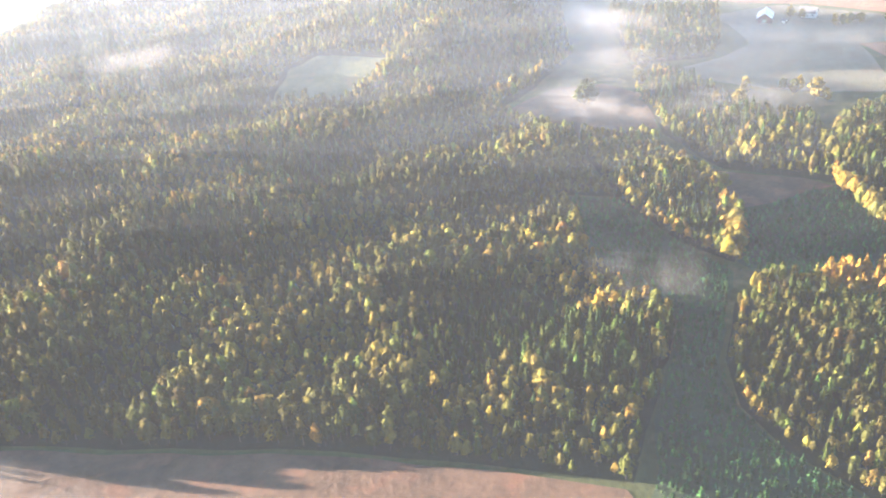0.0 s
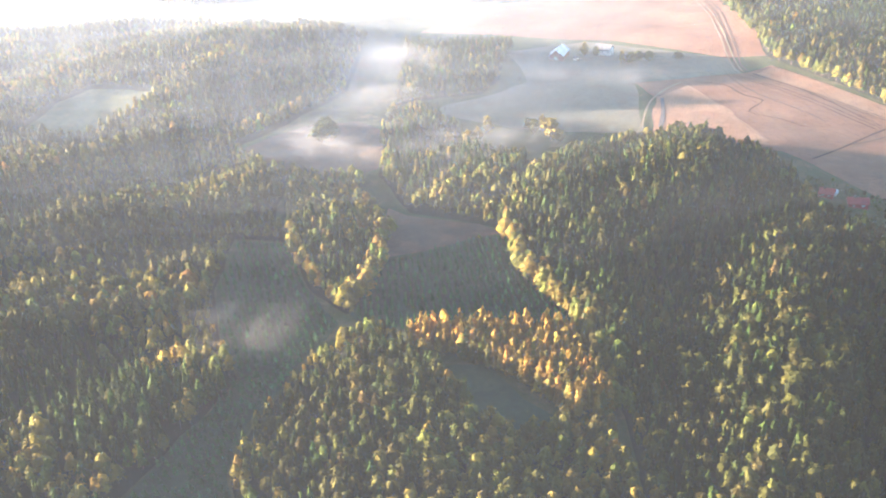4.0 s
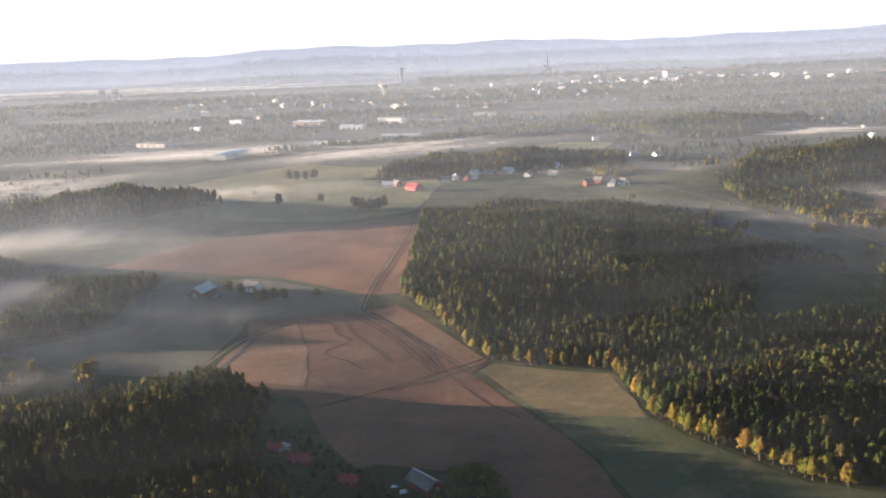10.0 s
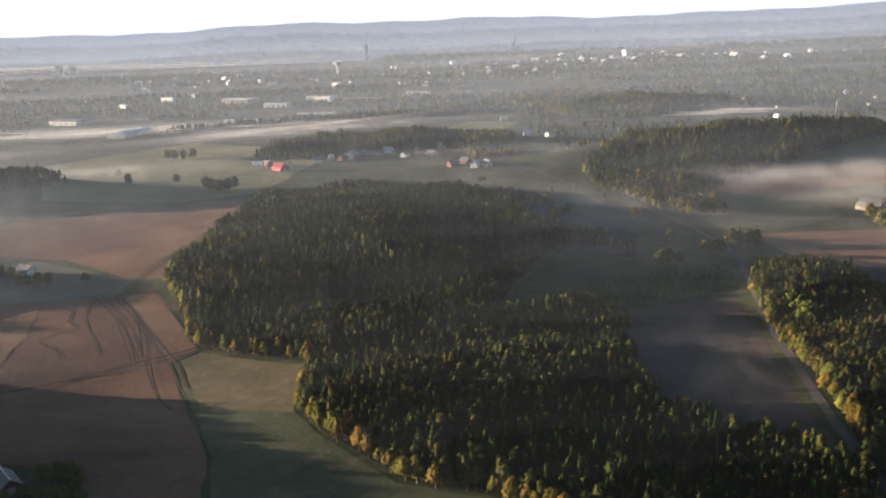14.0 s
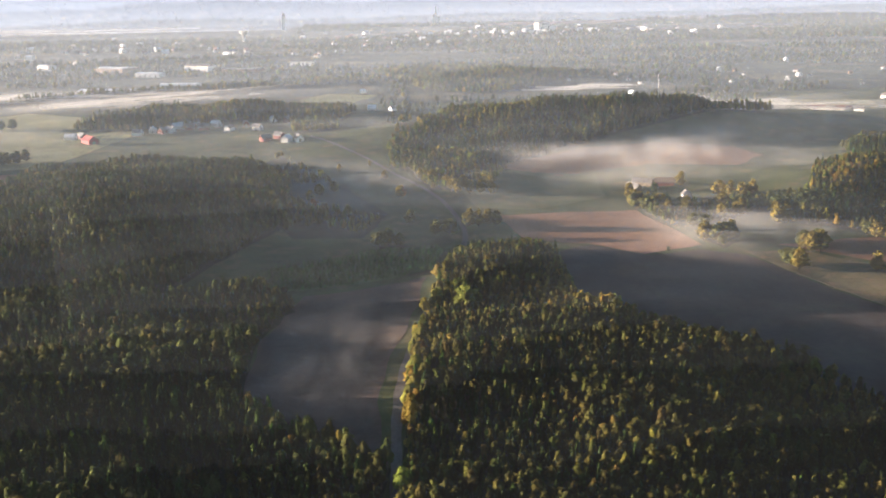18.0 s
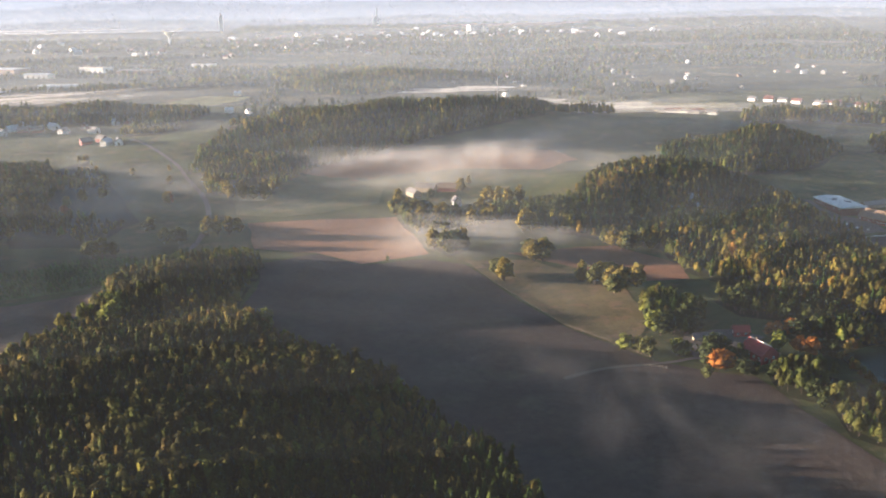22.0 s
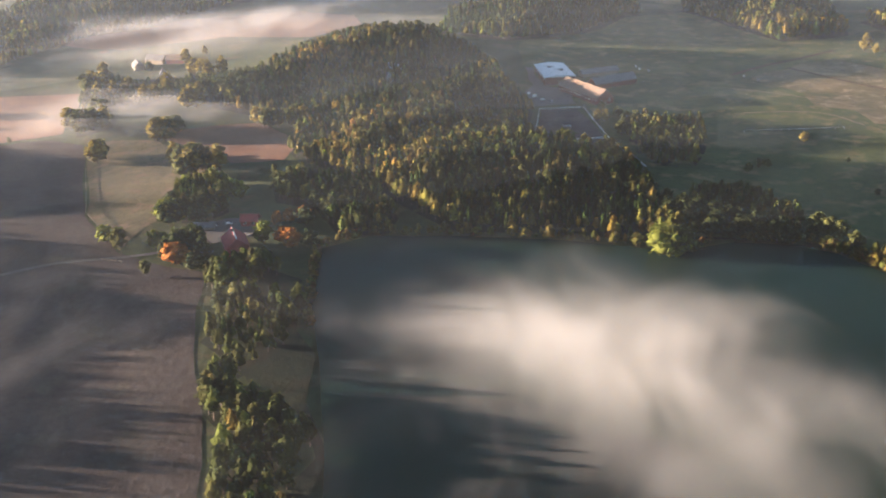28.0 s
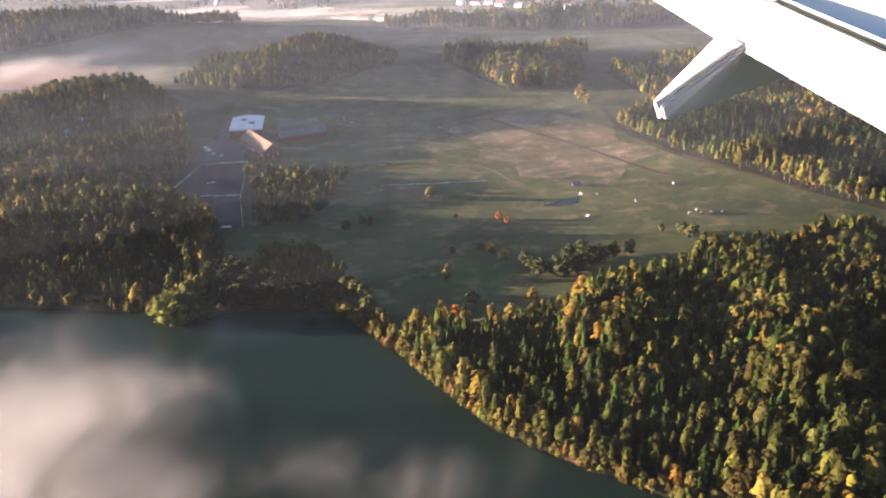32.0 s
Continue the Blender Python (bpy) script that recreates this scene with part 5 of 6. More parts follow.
def fence(label, a, b, gap=2.4, rails=2, tall=0.75, mat=None):
    """Posts and rails from a to b."""
    mat = mat or WHITE
    ob = thing("fence", a[0], a[1], 0, label, "fence")
    base = ob.location.z
    n = max(2, int(math.hypot(b[0] - a[0], b[1] - a[1]) / gap))
    pts = [(a[0] + (b[0] - a[0]) * k / n, a[1] + (b[1] - a[1]) * k / n) for k in range(n + 1)]
    loc = [(x - a[0], y - a[1], float(land(x, y)) - base + 0.3) for x, y in pts]
    for p in loc:
        part("post", box(bmesh.new(), p[0] - 0.07, p[0] + 0.07, p[1] - 0.07, p[1] + 0.07, p[2] - 0.5, p[2] + tall), mat, ob)
    for r in range(rails):
        for p, q in zip(loc, loc[1:]):
            z = tall * (0.9 - 0.45 * r)
            part("rail", tube(bmesh.new(), [(p[0], p[1], p[2] + z), (q[0], q[1], q[2] + z)], 0.06, 0.06, 4), mat, ob)
    return ob


# the farm in the meadow
house("barn", "red barn with a pale sheet-metal roof", "barn", 193, 597, -20, 9, 17, 3.4, 6.6, REDWOOD, METAL, False, False)
house("farmhouse", "farmhouse with a grey-white roof among trees", "house", 222, 603, 60, 7, 10, 3.4, 6.2, WHITE, SLATE)
house("shed", "small white shed beside the barn", "shed", 203, 590, 30, 2.4, 3.0, 1.6, 2.4, WHITE, SLATE, False, False)
# the farmyard below the wooded knoll
house("barn", "grey-roofed barn with a pale ridge", "barn", 316, 323, 35, 6.5, 12, 2.6, 5.0, REDWOOD, SLATE, False, False, ridge_trim=True)
RED = plain_mat("fresh_red_paint", (0.30, 0.045, 0.04), 0.7, 0.25)
house("cottage", "bright red cottage at the wood's edge", "house", 291, 327, 70, 3.6, 6.0, 2.0, 3.4, RED, RED)
house("cottage", "bright red cottage under the spruces", "house", 274, 341, 75, 3.8, 7.0, 2.0, 3.5, RED, RED)
house("cottage", "red-roofed cottage half hidden by trees", "house", 265, 348, 60, 3.4, 5.0, 2.0, 3.4, RED, RED)
house("shed", "small white shed between the red cottages", "shed", 268.5, 350, 60, 1.6, 2.4, 1.6, 2.3, WHITE, METAL, False, False)
vehicle("white van parked in the farmyard", 309, 320, 15, WHITE, 2.6, 1.1, True)
vehicle("white car parked in the farmyard", 306, 324, 10, WHITE)
vehicle("white car parked by the wood", 299, 312, -20, WHITE)
# the red house by the lake
house("red_house", "red timber house with white trim and a red roof", "house", 861, 362, 14, 7.5, 11, 3.6, 6.6, RED, RED, ridge_trim=True)
house("outbuilding", "small red outbuilding with a red roof", "shed", 864, 384, 80, 4, 6, 2.3, 4.0, RED, RED, True, False)
house("outbuilding", "low grey-roofed shed in the garden", "shed", 848, 383, 85, 3, 7, 1.8, 2.8, TIMBER, SLATE, False, False)
vehicle("white car parked on the gravel yard", 856, 386, 5, WHITE)
vehicle("grey car parked on the gravel yard", 851, 385, 8, CONCRETE)
drape("yard", [(838, 364), (850, 366), (872, 380), (862, 390), (845, 391), (838, 378)], GRAVEL, "pale gravel yard before the red house", 0.24, 5.0, "yard")
# the riding stable
hall = thing("riding_hall", 1014, 574, -1, "large hall with a flat pale roof and two dark hatches", "hall")
part("wall", box(bmesh.new(), -8, 8, -16, 16, -1, 4.2), REDWOOD, hall)
part("roof", prism(bmesh.new(), [(-8.6, 4.1), (8.6, 4.1), (8.6, 4.4), (0, 5.4), (-8.6, 4.4)], -16.6, 16.6), METAL, hall, "pale sheet-metal roof")
for hx, hy in ((-1.5, 4), (2.5, -4)):
    part("roof_hatch", box(bmesh.new(), hx - 1.6, hx + 1.6, hy - 1.3, hy + 1.3, 4.6, 5.6), SLATE, hall, "dark roof hatch")
for k in range(6):
    window(hall, -8.02, -13 + 5.2 * k, 2.2, 1.6, 0.9, 2)
house("stable", "long red stable with an orange tiled roof", "stable", 1022, 534, 20, 10, 36, 3.6, 7.4, REDWOOD, BRICK, True, False)
house("barn", "long dark-roofed barn beside the stable", "barn", 1042, 556, -70, 8, 26, 3.0, 5.6, REDWOOD, SLATE, False, False)
house("shed", "low dark shed behind the stable", "shed", 1040, 578, -75, 6, 22, 2.4, 4.0, TIMBER, SLATE, False, False)
drape("yard", [(990, 520), (1014, 520), (1016, 550), (1000, 560), (992, 545)], GRAVEL, "gravel yard before the stable", 0.24, 6.0, "yard")
drape("yard", [(1004, 555), (1006, 595), (1001, 595), (999, 555)], GRAVEL, "gravel drive beside the hall", 0.24, 6.0, "yard")
vehicle("white van parked in the stable yard", 996, 536, 40, WHITE, 3, 1.3, True)
for k, (vx, vy, vl) in enumerate(((999, 530, "white car parked in the stable yard"), (994, 542, "white horse trailer in the stable yard"), (1003, 526, "grey car parked in the stable yard"))):
    vehicle(vl, vx, vy, 20 + 25 * k, WHITE if k < 2 else CONCRETE)
vehicle("white van standing alone in the meadow", 1066, 594, 80, OFFWHITE, 2.4, 1.1, True)
vehicle("white trailer standing in the meadow", 1066, 587, 85, OFFWHITE, 2.2, 1.0, True)
vehicle("white trailer standing near the van", 1070, 582, 70, OFFWHITE, 2.0, 0.9, True)
for a, b in (((985, 476), (994, 513)), ((994, 513), (1016, 512)), ((1016, 512), (1015, 458)), ((1015, 458), (1018, 413)), ((996, 459), (1015, 458))):
    fence("pale wooden paddock rails", a, b)
tarp = thing("jump_stack", 1009, 413, -8, "stack of pale riding jumps on the sand", "jump stack")
for k in range(5):
    part("pole", tube(bmesh.new(), [(-5 + 0.3 * k, k * 0.35 - 0.7, 0.62 + 0.12 * (k % 2)), (5 - 0.2 * k, k * 0.35 - 0.6, 0.62 + 0.12 * (k % 2))], 0.16, 0.16, 6), WHITE, tarp)
for jx, jy in ((1001, 482), (1006, 458), (1011, 459)):
    jump = thing("jump", jx, jy, 6, "pale riding jump on the dark sand", "jump")
    for s in (-1.6, 1.6):
        part("stand", box(bmesh.new(), s - 0.1, s + 0.1, -0.3, 0.3, 0.3, 1.3), WHITE, jump)
    for z in (0.7, 1.05):
        part("pole", tube(bmesh.new(), [(-1.6, 0, z), (1.6, 0, z)], 0.09, 0.09, 6), WHITE, jump)
# the meadow's small things
for k, (sx, sy, sl) in enumerate(((1195, 426, "small white field shelter in the grass"), (1149, 396, "small white trough in the grass"), (1154, 423, "small white hut beside the pond"), (1116, 558, "white trailer on the meadow"), (1120, 548, "white trailer on the meadow"))):
    house("shelter", sl, "shelter", sx, sy, 20 * k, 0.7, 1.2, 0.6, 0.9, OFFWHITE, OFFWHITE, False, False, 0.1)
house("shelter", "dark green field shelter on the meadow", "shelter", 1156, 436, 85, 1.8, 3.0, 1.2, 1.8, TIMBER, SLATE, False, False)
for k, (bx, by) in enumerate(((1186, 387), (1190, 386), (1194, 386), (1198, 385), (1190, 390), (1160, 420), (1172, 407))):
    bale = thing("hay_bale", bx, by, 30 * k, "dark wrapped hay bale lying in the meadow", "hay bale", "hay bales")
    bm = bmesh.new()
    tube(bm, [(-0.55, 0, 0.75), (-0.5, 0, 0.75), (0.5, 0, 0.75), (0.55, 0, 0.75)], 0.55, 0.55, 12)
    part("bale", bm, SLATE, bale)
fence("weathered fence along the rough pasture", (776, 505), (800, 408), 5.0, 1, 0.6, BARK)
fence("weathered fence along the rough pasture", (800, 408), (822, 366), 5.0, 1, 0.6, BARK)
fence("pale gate and rails at the lane", (817, 360), (824, 357), 2.0, 2, 0.8, TIMBER)
fence("low white rails across the meadow", (1075, 455), (1120, 452), 4.0, 1, 0.6, WHITE)
# the misty farm beyond the orange field
house("farmhouse", "white farmhouse with a bright gable in the mist", "house", 791, 633, 10, 4.5, 6, 3.2, 5.6, OFFWHITE, SLATE)
house("barn", "pale-roofed barn in the mist", "barn", 778, 684, 60, 7, 14, 3.0, 5.4, TIMBER, SLATE, False, False)
house("barn", "reddish barn among trees in the mist", "barn", 792, 678, 70, 7, 13, 3, 5.4, REDWOOD, BRICK, False, False)
house("barn", "low grey barn in the mist", "barn", 768, 672, 20, 6, 12, 2.8, 5, TIMBER, SLATE, False, False)
house("villa", "pale house among the trees on the knoll", "house", 921, 574, 30, 5, 8, 3, 5, WHITE, SLATE)
house("villa", "white villa among garden trees", "house", 926, 585, 50, 5, 7, 3, 5, WHITE, METAL)
# the village and the town
VILLAGE = [(332, 986), (315, 1025), (306, 1018), (421, 1084), (391, 1040), (379, 1050), (397, 1049), (415, 1061), (409, 1085), (457, 1045), (471, 1075), (440, 1076), (367, 1034), (501, 943), (521, 930), (532, 928), (513, 950), (609, 1184), (634, 1171), (514, 1090), (498, 1092), (485, 1050), (430, 1055), (402, 1070)]
for k, (hx, hy) in enumerate(VILLAGE):
    if k == 0:
        house("barn", "bright red barn at the village edge", "barn", hx, hy, 40, 10, 16, 4, 7.5, plain_mat("bright_red_boards", (0.33, 0.05, 0.05), 0.8), plain_mat("bright_red_roof", (0.3, 0.05, 0.05), 0.7), False, False)
    else:
        house("house", ("white house with a dark roof in the misty village", "red house in the misty village", "white house with a pale roof in the misty village")[k % 3], "house", hx, hy, 37 * k % 180, 6.5, 9 + k % 4, 3.4, 6.2, (WHITE, REDWOOD, WHITE)[k % 3], (SLATE, SLATE, METAL)[k % 3], k < 8, False, group="village houses")
HALLS = [(82, 1392, -18, 26, 70, 7, WHITE, METAL), (240, 1490, 72, 22, 90, 6, WHITE, METAL), (330, 1558, 75, 20, 60, 6, WHITE, METAL), (245, 1778, 70, 22, 46, 7, WHITE, METAL), (162, 1900, 60, 40, 62, 9, BRICK, METAL), (318, 1880, 65, 30, 50, 10, WHITE, BRICK),
         (0, 2030, 60, 20, 30, 8, WHITE, METAL), (-68, 1610, 60, 34, 60, 6, CONCRETE, SLATE), (503, 1949, 70, 20, 44, 6, WHITE, SLATE), (-58, 1900, 50, 16, 26, 6, WHITE, METAL), (400, 1830, 70, 30, 70, 6, BRICK, SLATE)]
for k, (hx, hy, ht, hw, hl, hh, ma, mb) in enumerate(HALLS):
    ob = thing("warehouse", hx, hy, ht, "long pale warehouse on the plain" if k < 5 else "factory hall with a flat roof", "warehouse", "warehouses")
    part("wall", box(bmesh.new(), -hw / 2, hw / 2, -hl / 2, hl / 2, -2, hh), ma, ob)
    part("roof", prism(bmesh.new(), [(-hw / 2 - 0.5, hh), (hw / 2 + 0.5, hh), (0, hh + 1.6)], -hl / 2 - 0.5, hl / 2 + 0.5), mb, ob)
    for s in range(4):
        part("loading_door", box(bmesh.new(), -hw / 2 - 0.15, -hw / 2 + 0.05, -hl * 0.4 + s * hl * 0.22, -hl * 0.4 + s * hl * 0.22 + 4, 0, 4), SLATE, ob)
rt = random.Random(5)
town = []
for a, b, c in ((OFFWHITE, TILE, "white town house with a red tiled roof"), (OFFWHITE, SLATE, "white town house with a dark roof"), (BRICK, TILE, "brick town house with a red roof"), (WHITE, METAL, "white apartment house with a pale roof")):
    big = 1.5 if b is METAL else 1
    town.append(house("town_house", c, "house", 0, 0, 0, 8 * big, 12 * big, 5 * big, 7.5 * big, a, b, False, True, group="town houses"))
for k in range(240):
    if k < 140:
        hx, hy = rt.gauss(1150, 330), rt.gauss(3050, 190)
    elif k < 210:
        hx, hy = rt.gauss(250, 380), rt.gauss(2700, 330)
    else:
        hx, hy = rt.gauss(1250, 260), rt.gauss(1420, 120)
    s = 0.5 if k >= 210 else 1.0
    copy_thing(town[rt.randrange(4)], pose(hx, hy, float(land(hx, hy)), 0, 0, rt.uniform(0, 180)) @ Matrix.Scale(s, 4))
for ob in town:
    for o in list(ob.children_recursive) + [ob]:
        bpy.data.objects.remove(o)
for k in range(22):
    hx, hy = (1234 + 8 * k + rt.uniform(-6, 6), 1150 - 8.5 * k + rt.uniform(-14, 14)) if k < 15 else (1085 + 7 * (k - 15), 1060 - 6 * (k - 15) + rt.uniform(-8, 8))
    house("row_house", "white row house with a red roof on the estate" if k % 3 else "pale row house with a grey roof on the estate", "house", hx, hy, 30 + 20 * (k % 2), 5.5, 10 + k % 3, 3.2, 5.4, WHITE, TILE if k % 3 else SLATE, False, True, group="row houses")
block = thing("apartment_block", 1229, 3110, 20, "large white block above the town", "building")
part("wall", box(bmesh.new(), -22, 22, -12, 12, -2, 26), WHITE, block)
part("wing", box(bmesh.new(), 22.2, 44, -10, 10, -2, 15), WHITE, block)
part("roof", box(bmesh.new(), -23, 23, -13, 13, 26.1, 27.5), SLATE, block)
for k in range(5):
    for j in range(4):
        part("window", box(bmesh.new(), -19 + 8 * k, -14 + 8 * k, -12.2, -11.9, 2.5 + 6 * j, 5.5 + 6 * j), DARKGLASS, block)
for hx in (-690, -645):
    ob = thing("tower_block", hx, 3480, 15, "pale tower block near the lake", "building", "tower blocks")
    part("wall", box(bmesh.new(), -12, 12, -9, 9, -2, 36), WHITE, ob)
    part("roof", box(bmesh.new(), -12.5, 12.5, -9.5, 9.5, 36.1, 37.5), SLATE, ob)
    for k in range(3):
        part("window_band", box(bmesh.new(), -9 + 7 * k, -5 + 7 * k, -9.2, -8.9, 2, 33), DARKGLASS, ob)
wt = thing("water_tower", 300, 2980, 0, "white water tower with a flaring head", "water tower")
part("shaft", tube(bmesh.new(), [(0, 0, -2), (0, 0, 22)], 4.5, 3.5, 12), WHITE, wt)
part("tank", tube(bmesh.new(), [(0, 0, 20), (0, 0, 34)], 4, 15, 16), WHITE, wt)
tw = thing("tower", 372, 3900, 0, "slim pale tower beside the lake", "tower")
part("shaft", box(bmesh.new(), -6, 6, -6, 6, 0, 50), WHITE, tw)
part("spire", tube(bmesh.new(), [(0, 0, 50), (0, 0, 64)], 7, 0.5, 4), SLATE, tw)
for k, (cx, ch, cw) in enumerate(((985, 75, 2.5), (975, 40, 5), (996, 30, 7))):
    ob = thing("chimney" if k == 0 else "silo", cx, 4040, 0, "tall white factory chimney beyond the town" if k == 0 else "white round factory silo beyond the town", "chimney" if k == 0 else "silo")
    part("shaft", tube(bmesh.new(), [(0, 0, -3), (0, 0, ch)], cw, cw * 0.8, 12), WHITE, ob)
    part("cap", tube(bmesh.new(), [(0, 0, ch), (0, 0, ch + 3)], cw * 0.9, cw * 0.6, 12), SLATE, ob)
mast = thing("mast", 880, 955, 0, "slim radio mast on the wooded ridge", "mast")
part("pole", tube(bmesh.new(), [(0, 0, 0), (0, 0, 24)], 0.5, 0.3, 6), CONCRETE, mast)
part("antenna", tube(bmesh.new(), [(0, 0, 24), (0, 0, 28)], 0.15, 0.08, 5), WHITE, mast)

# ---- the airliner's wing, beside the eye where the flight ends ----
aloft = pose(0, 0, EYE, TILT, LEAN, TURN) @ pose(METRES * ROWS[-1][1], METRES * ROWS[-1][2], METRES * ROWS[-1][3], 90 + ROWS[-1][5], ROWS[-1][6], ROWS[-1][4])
SKIN = plain_mat("white_aircraft_paint", (0.80, 0.80, 0.78), 0.35, 0.06, 1.5)
GREY_AND_SHADED = plain_mat("grey_and_shaded_skin", (0.46, 0.47, 0.48), 0.4, 0.12, 1.2)
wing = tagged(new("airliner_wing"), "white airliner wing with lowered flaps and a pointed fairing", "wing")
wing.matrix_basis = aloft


def panel(name, corners, thick, mat, parent, label=""):
    """A flat piece of the wing from its corners (right, up, ahead), with its thickness."""
    bm = bmesh.new()
    p = [Vector((x, y, -d)) for x, y, d in corners]
    n = (p[1] - p[0]).cross(p[2] - p[0]).normalized() * thick
    a, b = [bm.verts.new(q) for q in p], [bm.verts.new(q - n) for q in p]
    bm.faces.new(a)
    bm.faces.new(b[::-1])
    k = len(a)
    for i in range(k):
        bm.faces.new((a[i], b[i], b[(i + 1) % k], a[(i + 1) % k]))
    bmesh.ops.recalc_face_normals(bm, faces=bm.faces)
    bmesh.ops.bevel(bm, geom=list(bm.edges), offset=abs(thick) * 0.3, segments=2, affect="EDGES")
    return part(name, bm, mat, parent, label)


panel("main_wing", [(-0.461, 4.083, 9), (-0.244, 3.958, 8.9), (1.122, 1.756, 4.9), (1.285, 1.757, 4.8), (1.776, 1.226, 3.8), (2.224, 0.879, 3.2), (2.502, 1.29, 3.6), (2.056, 1.76, 4.4), (0.734, 3.629, 8.0)], 0.1, GREY_AND_SHADED, wing, "grey upper wing skin")
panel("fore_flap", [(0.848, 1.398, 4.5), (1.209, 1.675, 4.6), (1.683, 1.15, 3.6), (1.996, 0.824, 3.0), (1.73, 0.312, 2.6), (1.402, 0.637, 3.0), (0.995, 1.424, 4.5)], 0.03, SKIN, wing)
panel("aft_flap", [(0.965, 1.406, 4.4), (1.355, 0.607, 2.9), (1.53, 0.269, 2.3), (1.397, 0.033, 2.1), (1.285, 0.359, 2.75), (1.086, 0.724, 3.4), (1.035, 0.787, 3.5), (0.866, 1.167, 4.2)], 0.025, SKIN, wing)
# white fairing: grey puts its shaded side into colour, a white strip its lit edge
panel("flap_fairing", [(1.072, 0.732, 3.4), (1.319, 0.673, 3.62), (1.183, 0.619, 3.57), (1.039, 0.56, 3.48), (0.771, 0.46, 3.34), (0.754, 0.506, 3.33)], 0.02, GREY_AND_SHADED, wing, "pointed flap fairing, its shaded side coloured grey")
panel("fairing_edge", [(1.045, 0.806, 3.55), (1.072, 0.732, 3.4), (0.754, 0.504, 3.33), (0.771, 0.46, 3.34), (0.767, 0.458, 3.37), (0.75, 0.52, 3.38)], 0.012, SKIN, wing, "white strip for the sunlit fairing edge")
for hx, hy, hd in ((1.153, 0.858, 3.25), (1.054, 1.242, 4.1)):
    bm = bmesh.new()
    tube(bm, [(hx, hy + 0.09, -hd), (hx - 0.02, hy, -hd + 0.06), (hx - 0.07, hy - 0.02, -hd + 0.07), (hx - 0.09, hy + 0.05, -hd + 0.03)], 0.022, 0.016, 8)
    part("hinge", bm, GREY_AND_SHADED, wing, "grey flap hinge fitting")

# ---- morning mist: thin layers lying in the hollows, and haze over the distance ----
def mist(label, cx, cy, rx, ry, turn, mat, base=1.5, layers=3, step=2.2, amount=1.0):
    bank = tagged(new("mist", None), label, "mist", kind="stuff")
    bank.location = (cx, cy, float(land(cx, cy)))
    for k in range(layers):
        n = 30
        a = np.linspace(-1, 1, n)
        u, w = np.meshgrid(a, a)
        r = np.hypot(u, w)
        tk, gx, gy = turn + 0.22 * (k - 1), rx * (1 - 0.13 * k), ry * (1 - 0.1 * k)
        ox, oy = 0.12 * rx * math.sin(2.2 * k + cx), 0.12 * ry * math.cos(1.7 * k + cy)
        x = cx + ox + u * gx * math.cos(tk) - w * gy * math.sin(tk)
        y = cy + oy + u * gx * math.sin(tk) + w * gy * math.cos(tk)
        r = r * (1 + 0.22 * np.sin(3 * np.arctan2(w, u) + k + cx) + 0.13 * np.sin(5 * np.arctan2(w, u) + 2 * k))
        z = np.maximum(land(x, y), 0.4) * 0.6 + max(0.4, float(land(cx, cy))) * 0.4 + base + k * step + 0.15 * np.sin(x / 17 + cx) * np.sin(y / 15 + cy)
        z = np.maximum(z, land(x, y) + 0.8)
        v = np.stack([x - cx, y - cy, z - bank.location.z], 2).reshape(-1, 3)
        i = (np.arange(n - 1)[:, None] * n + np.arange(n - 1)[None, :]).ravel()
        me = bpy.data.meshes.new("mist_layer")
        me.from_pydata(v.tolist(), [], np.stack([i, i + 1, i + n + 1, i + n], 1).tolist())
        me.polygons.foreach_set("use_smooth", np.ones(len(me.polygons), bool))
        at = me.attributes.new("dens", "FLOAT", "POINT")
        at.data.foreach_set("value", (amount * (1 - smooth(r, 0.1, 1.0))).astype(np.float32).ravel())
        me.materials.append(mat)
        ob = new("mist_layer", me)
        ob.parent = bank
    return bank


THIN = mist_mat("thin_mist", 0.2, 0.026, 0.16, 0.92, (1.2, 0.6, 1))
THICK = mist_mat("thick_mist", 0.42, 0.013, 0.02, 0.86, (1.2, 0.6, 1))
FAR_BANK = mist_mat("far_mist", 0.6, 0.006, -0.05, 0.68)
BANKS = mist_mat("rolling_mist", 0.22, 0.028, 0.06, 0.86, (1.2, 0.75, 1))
mist("white mist filling the valley between wooded knolls", 30, 765, 230, 95, 0.1, THICK, 3, 4, 2.2, 0.85)
mist("white mist drifting between the woods", 78, 590, 70, 175, 0.0, THICK, 2, 4, 2.6, 0.85)
mist("brownish mist above the western wood", -190, 556, 70, 40, 0.0, THIN, 10, 3)
mist("wisps of mist above the young planting", 60, 262, 45, 60, 0.0, THIN, 3, 2, 2, 0.75)
mist("thin mist over the brown field", 65, 450, 65, 60, 0.0, THIN, 1.5, 3)
mist("thin mist among open birches", 135, 425, 75, 90, 0.0, THIN, 3, 3, 2.4, 0.95)
mist("thin mist round the farm", 180, 560, 110, 100, 0.0, THIN, 2, 3)
mist("sunlit mist over the far meadow", 90, 960, 300, 150, 0.1, THICK, 2, 3)
mist("long bank of mist in the river hollow", 100, 1400, 520, 120, 0.15, FAR_BANK, 3, 2, 3)
mist("mist filling the hollow behind the village", 330, 1335, 400, 75, 0.56, FAR_BANK, 4, 2, 3, 0.9)
mist("mist over the valley meadow", -150, 1140, 330, 140, 0.0, FAR_BANK, 3, 2, 3, 0.9)
mist("mist lying along the country road", 570, 720, 130, 210, 0.3, THICK, 2, 2, 2.5, 0.85)
mist("thin mist over the brown field by the road", 562, 390, 70, 125, -0.3, THIN, 1.5, 3, 2.2, 0.8)
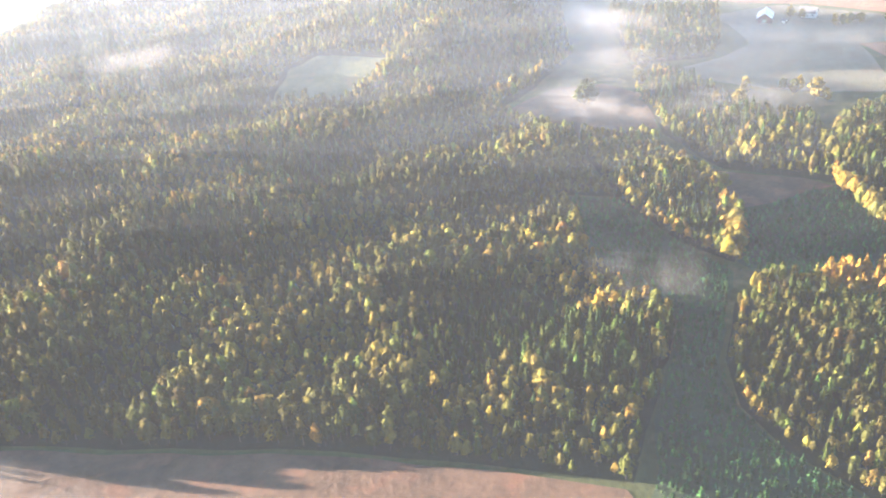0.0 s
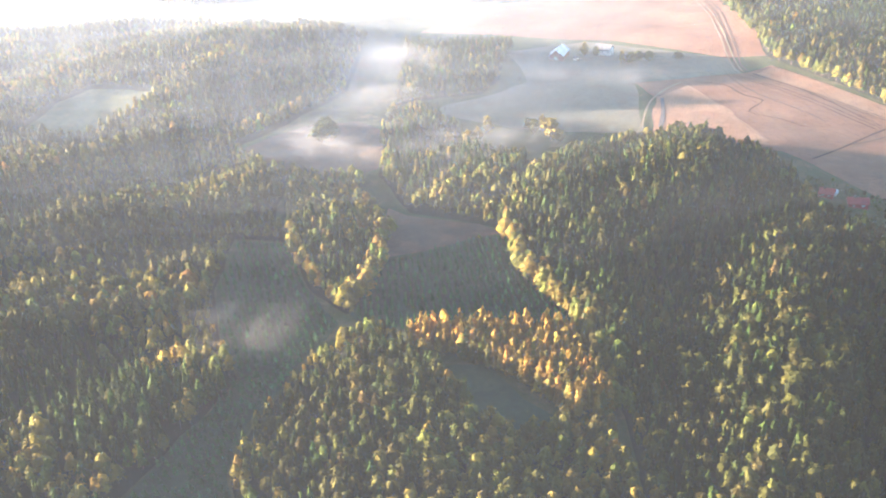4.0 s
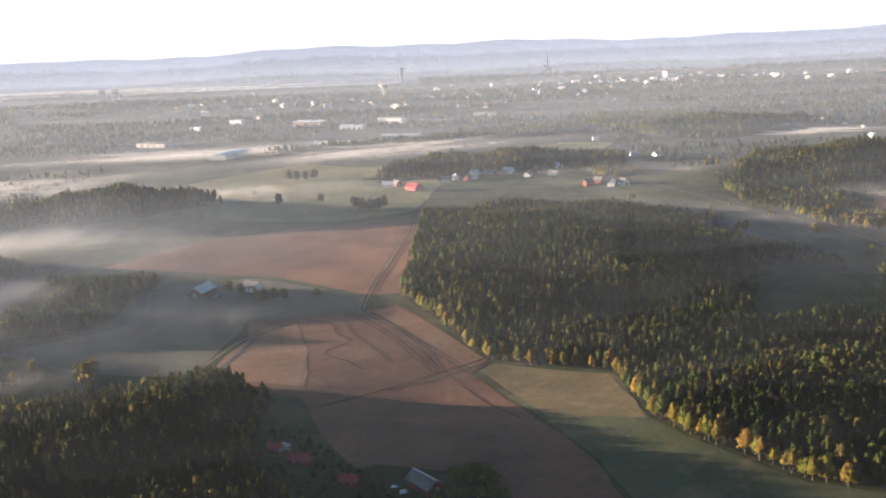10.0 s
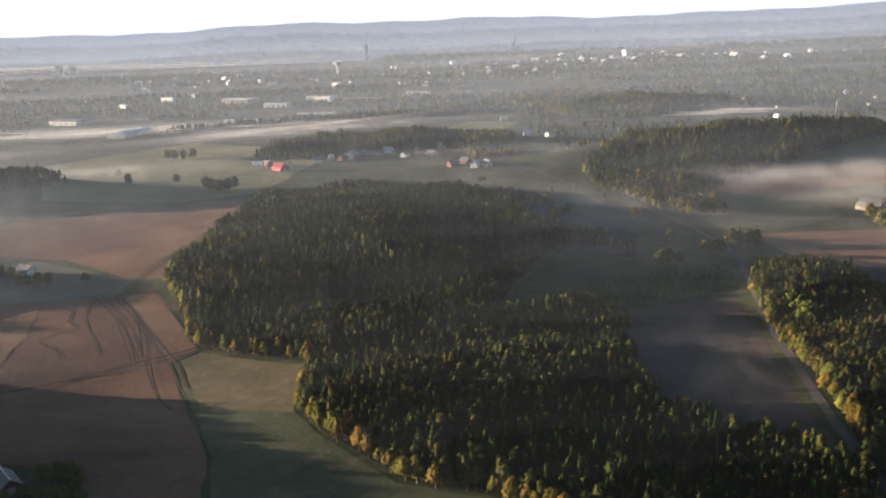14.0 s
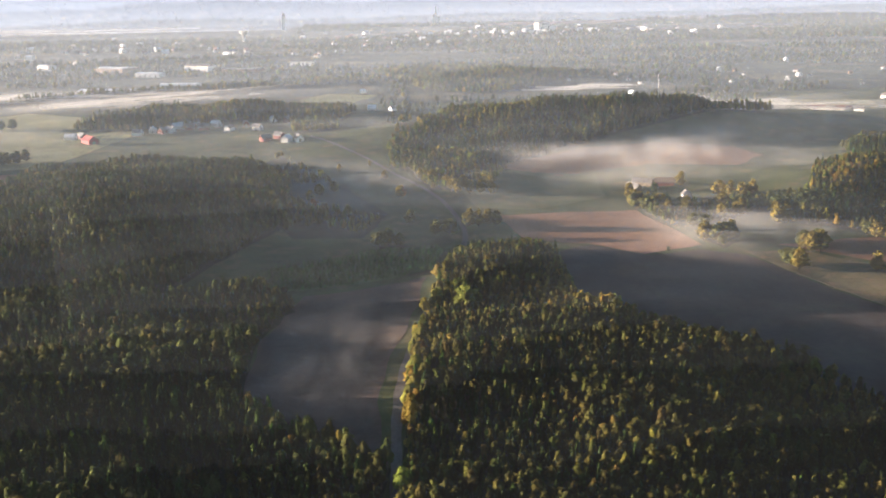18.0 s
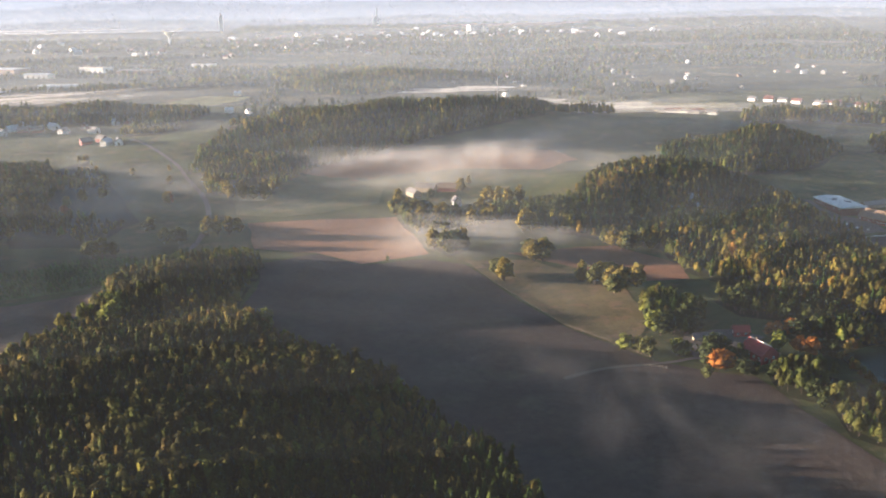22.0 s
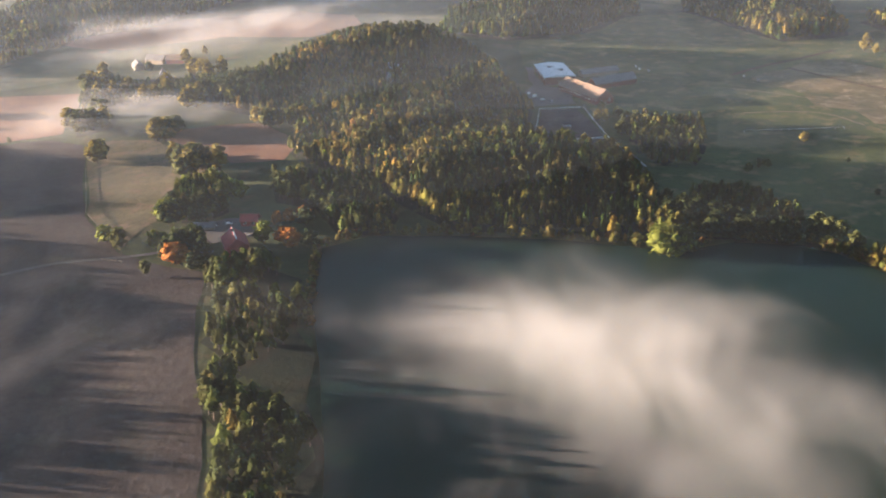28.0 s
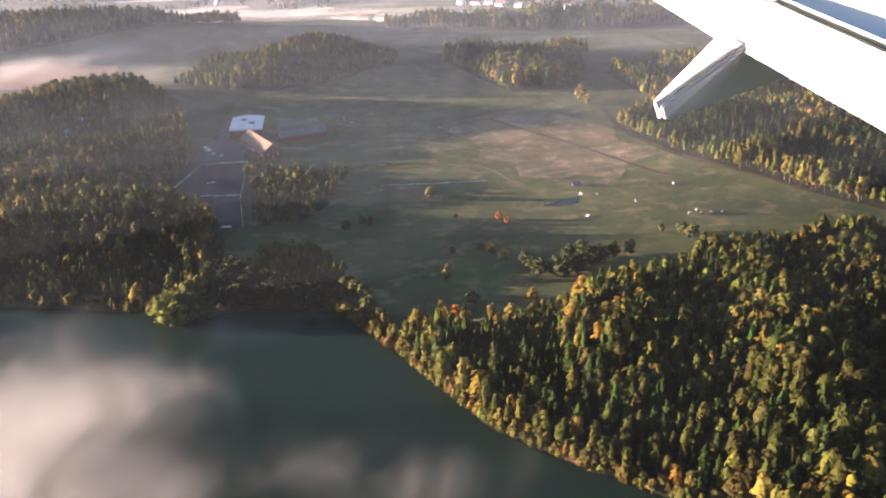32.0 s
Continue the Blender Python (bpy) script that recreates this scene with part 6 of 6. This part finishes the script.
mist("pale mist before the wooded ridge", 825, 800, 280, 140, 0.4, THICK, 2, 4, 2.2, 0.85)
mist("thin mist on the ploughed field", 750, 430, 110, 150, 0.2, THIN, 1.5, 2, 2.2, 0.4)
mist("thin mist on the ploughed field's end", 815, 260, 100, 150, 0.2, THIN, 2.8, 2, 2.2, 0.32)
mist("mist hanging over the misty village", 560, 1010, 200, 110, 0.0, THIN, 3, 3)
mist("mist behind the ridge", 930, 1070, 400, 100, 0.15, FAR_BANK, 4, 3, 3, 1.1)
mist("rolling white mist on the lake", 972, 260, 132, 60, -1.02, BANKS, 2.5, 4, 1.8, 1.18)
mist("bright mist beside the wooded ridge", 740, 800, 120, 100, 0.3, THICK, 7, 2, 2.2, 0.9)
mist("wisps trailing off the lake's mist", 925, 250, 50, 100, 0.1, THIN, 5, 2, 2.0, 0.55)
mist("warm mist above the fields by the lake", 785, 545, 110, 110, 0.2, THICK, 3, 3, 2.4, 0.85)
# added layers that stand in for sky mirrored in the lake
mist("white layers imitating the sky's reflection on the far lake", -1000, 3890, 1500, 260, 0.0, FAR_BANK, 14, 3, 3.0, 1.6)
mist("thin mist over the lake", 945, 258, 85, 110, 0.0, THIN, 1.2, 2, 2.2, 0.7)
mist("thin mist over the lake's bright end", 1058, 226, 62, 46, -0.3, THIN, 3.2, 3, 1.7, 0.75)
mist("warm mist over the orange field", 715, 610, 150, 110, 0.1, THICK, 2, 2, 2.2, 0.4)
mist("warm mist about the farm by the ridge", 780, 690, 120, 80, 0.2, THICK, 4, 3, 2.4, 0.7)
mist("low mist along the moor's edge", -110, 170, 140, 40, -0.1, THIN, 2, 2, 2.0, 0.9)
mist("warm haze of mist west of the lake", 800, 330, 90, 130, 0.3, THIN, 6, 2, 2.2, 0.65)
mist("brownish mist hanging over the belt by the lake", 850, 262, 95, 110, 0.1, THIN, 8.5, 2, 2.4, 0.55)
mist("white mist in a far hollow", 910, 1340, 160, 60, 0.1, FAR_BANK, 3, 2, 3)
mist("mist in the meadow's far end", 1120, 890, 200, 90, 0.0, THIN, 3, 3)


def haze(y, height, thick, west=False, mat=None):
    """A see-through sheet across the valley that imitates hazy air."""
    xs, zs = np.concatenate([np.linspace(-3500, -420, 14), np.linspace(-400, 1500, 90), np.linspace(1520, 4500, 14)]), np.linspace(-8, height, 12)
    gx, gz = np.meshgrid(xs, zs)
    v = np.stack([gx, 0 * gx + 14 * np.sin(gx / 240 + y) + (6 * np.sin(gx / 43 + 1.7 * y) + 4 * np.sin(gx / 19 + 0.9 * y) if y < 1050 else 0), gz], 2).reshape(-1, 3)
    n = len(xs)
    i = (np.arange(len(zs) - 1)[:, None] * n + np.arange(n - 1)[None, :]).ravel()
    me = bpy.data.meshes.new("haze")
    me.from_pydata(v.tolist(), [], np.stack([i, i + 1, i + n + 1, i + n], 1).tolist())
    at = me.attributes.new("dens", "FLOAT", "POINT")
    at.data.foreach_set("value", (thick * (1 - smooth(gz, 0.15 * height, height)) * ((1 - smooth(gx, 40, 330)) if west else 1)).astype(np.float32).ravel())
    me.materials.append(mat or HAZE)
    ob = new("haze", me)
    ob.location.y = y
    return tagged(ob, "faint coloured veil imitating morning haze over the distance", "haze", kind="stuff")


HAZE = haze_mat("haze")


def glare_veil():
    """Added veil imitating window glare between flight path and woods, thickest in the west."""
    xs, zs = np.linspace(-250, 1350, 60), np.linspace(-6, 210, 10)
    gx, gz = np.meshgrid(xs, zs)
    d = 0.004 + GLARE * (1 - smooth(gx, 60, 420)) + 0.008 * np.exp(-((gx - 780) / 160) ** 2)
    v = np.stack([gx, 4 * np.sin(gx / 130), gz], 2).reshape(-1, 3)
    n = len(xs)
    i = (np.arange(len(zs) - 1)[:, None] * n + np.arange(n - 1)[None, :]).ravel()
    me = bpy.data.meshes.new("haze")
    me.from_pydata(v.tolist(), [], np.stack([i, i + 1, i + n + 1, i + n], 1).tolist())
    at = me.attributes.new("dens", "FLOAT", "POINT")
    at.data.foreach_set("value", (d * (1 - smooth(gz, 160, 210))).astype(np.float32).ravel())
    me.materials.append(HAZE)
    ob = new("haze", me)
    ob.location.y = 112
    return tagged(ob, "faint bright veil imitating window glare before the woods", "haze", kind="stuff")


GLARE = 0.019
glare_veil()
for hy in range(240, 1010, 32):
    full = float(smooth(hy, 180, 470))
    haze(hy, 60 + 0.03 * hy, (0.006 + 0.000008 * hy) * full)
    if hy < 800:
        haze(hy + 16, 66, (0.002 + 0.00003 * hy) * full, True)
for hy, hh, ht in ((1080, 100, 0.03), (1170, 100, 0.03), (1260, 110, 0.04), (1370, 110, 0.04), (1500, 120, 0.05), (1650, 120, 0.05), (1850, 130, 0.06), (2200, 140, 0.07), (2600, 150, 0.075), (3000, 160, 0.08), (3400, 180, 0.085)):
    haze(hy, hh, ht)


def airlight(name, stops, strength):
    """Emissive sheet: light of sky and far haze put in as colours from the foot upwards; 'dens' gives its strength."""
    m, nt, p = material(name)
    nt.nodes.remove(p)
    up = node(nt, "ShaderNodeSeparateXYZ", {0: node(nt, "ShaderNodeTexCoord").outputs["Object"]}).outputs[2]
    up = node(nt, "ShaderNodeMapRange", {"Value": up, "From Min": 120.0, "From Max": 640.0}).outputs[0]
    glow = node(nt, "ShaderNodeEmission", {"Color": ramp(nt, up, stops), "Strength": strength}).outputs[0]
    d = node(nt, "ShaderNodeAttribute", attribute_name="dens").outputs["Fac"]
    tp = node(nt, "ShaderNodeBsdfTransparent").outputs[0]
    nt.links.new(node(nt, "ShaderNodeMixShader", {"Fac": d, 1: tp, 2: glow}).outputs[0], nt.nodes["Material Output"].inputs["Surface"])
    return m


FAR_GLOW = airlight("far_glow", [(0.0, (0.27, 0.28, 0.295)), (0.3, (0.33, 0.335, 0.34)), (1.0, (0.40, 0.405, 0.41))], 1.0)
# added glowing sheets that pale the far ridge like lit haze
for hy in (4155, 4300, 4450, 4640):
    haze(hy, 420, 0.23, False, FAR_GLOW)
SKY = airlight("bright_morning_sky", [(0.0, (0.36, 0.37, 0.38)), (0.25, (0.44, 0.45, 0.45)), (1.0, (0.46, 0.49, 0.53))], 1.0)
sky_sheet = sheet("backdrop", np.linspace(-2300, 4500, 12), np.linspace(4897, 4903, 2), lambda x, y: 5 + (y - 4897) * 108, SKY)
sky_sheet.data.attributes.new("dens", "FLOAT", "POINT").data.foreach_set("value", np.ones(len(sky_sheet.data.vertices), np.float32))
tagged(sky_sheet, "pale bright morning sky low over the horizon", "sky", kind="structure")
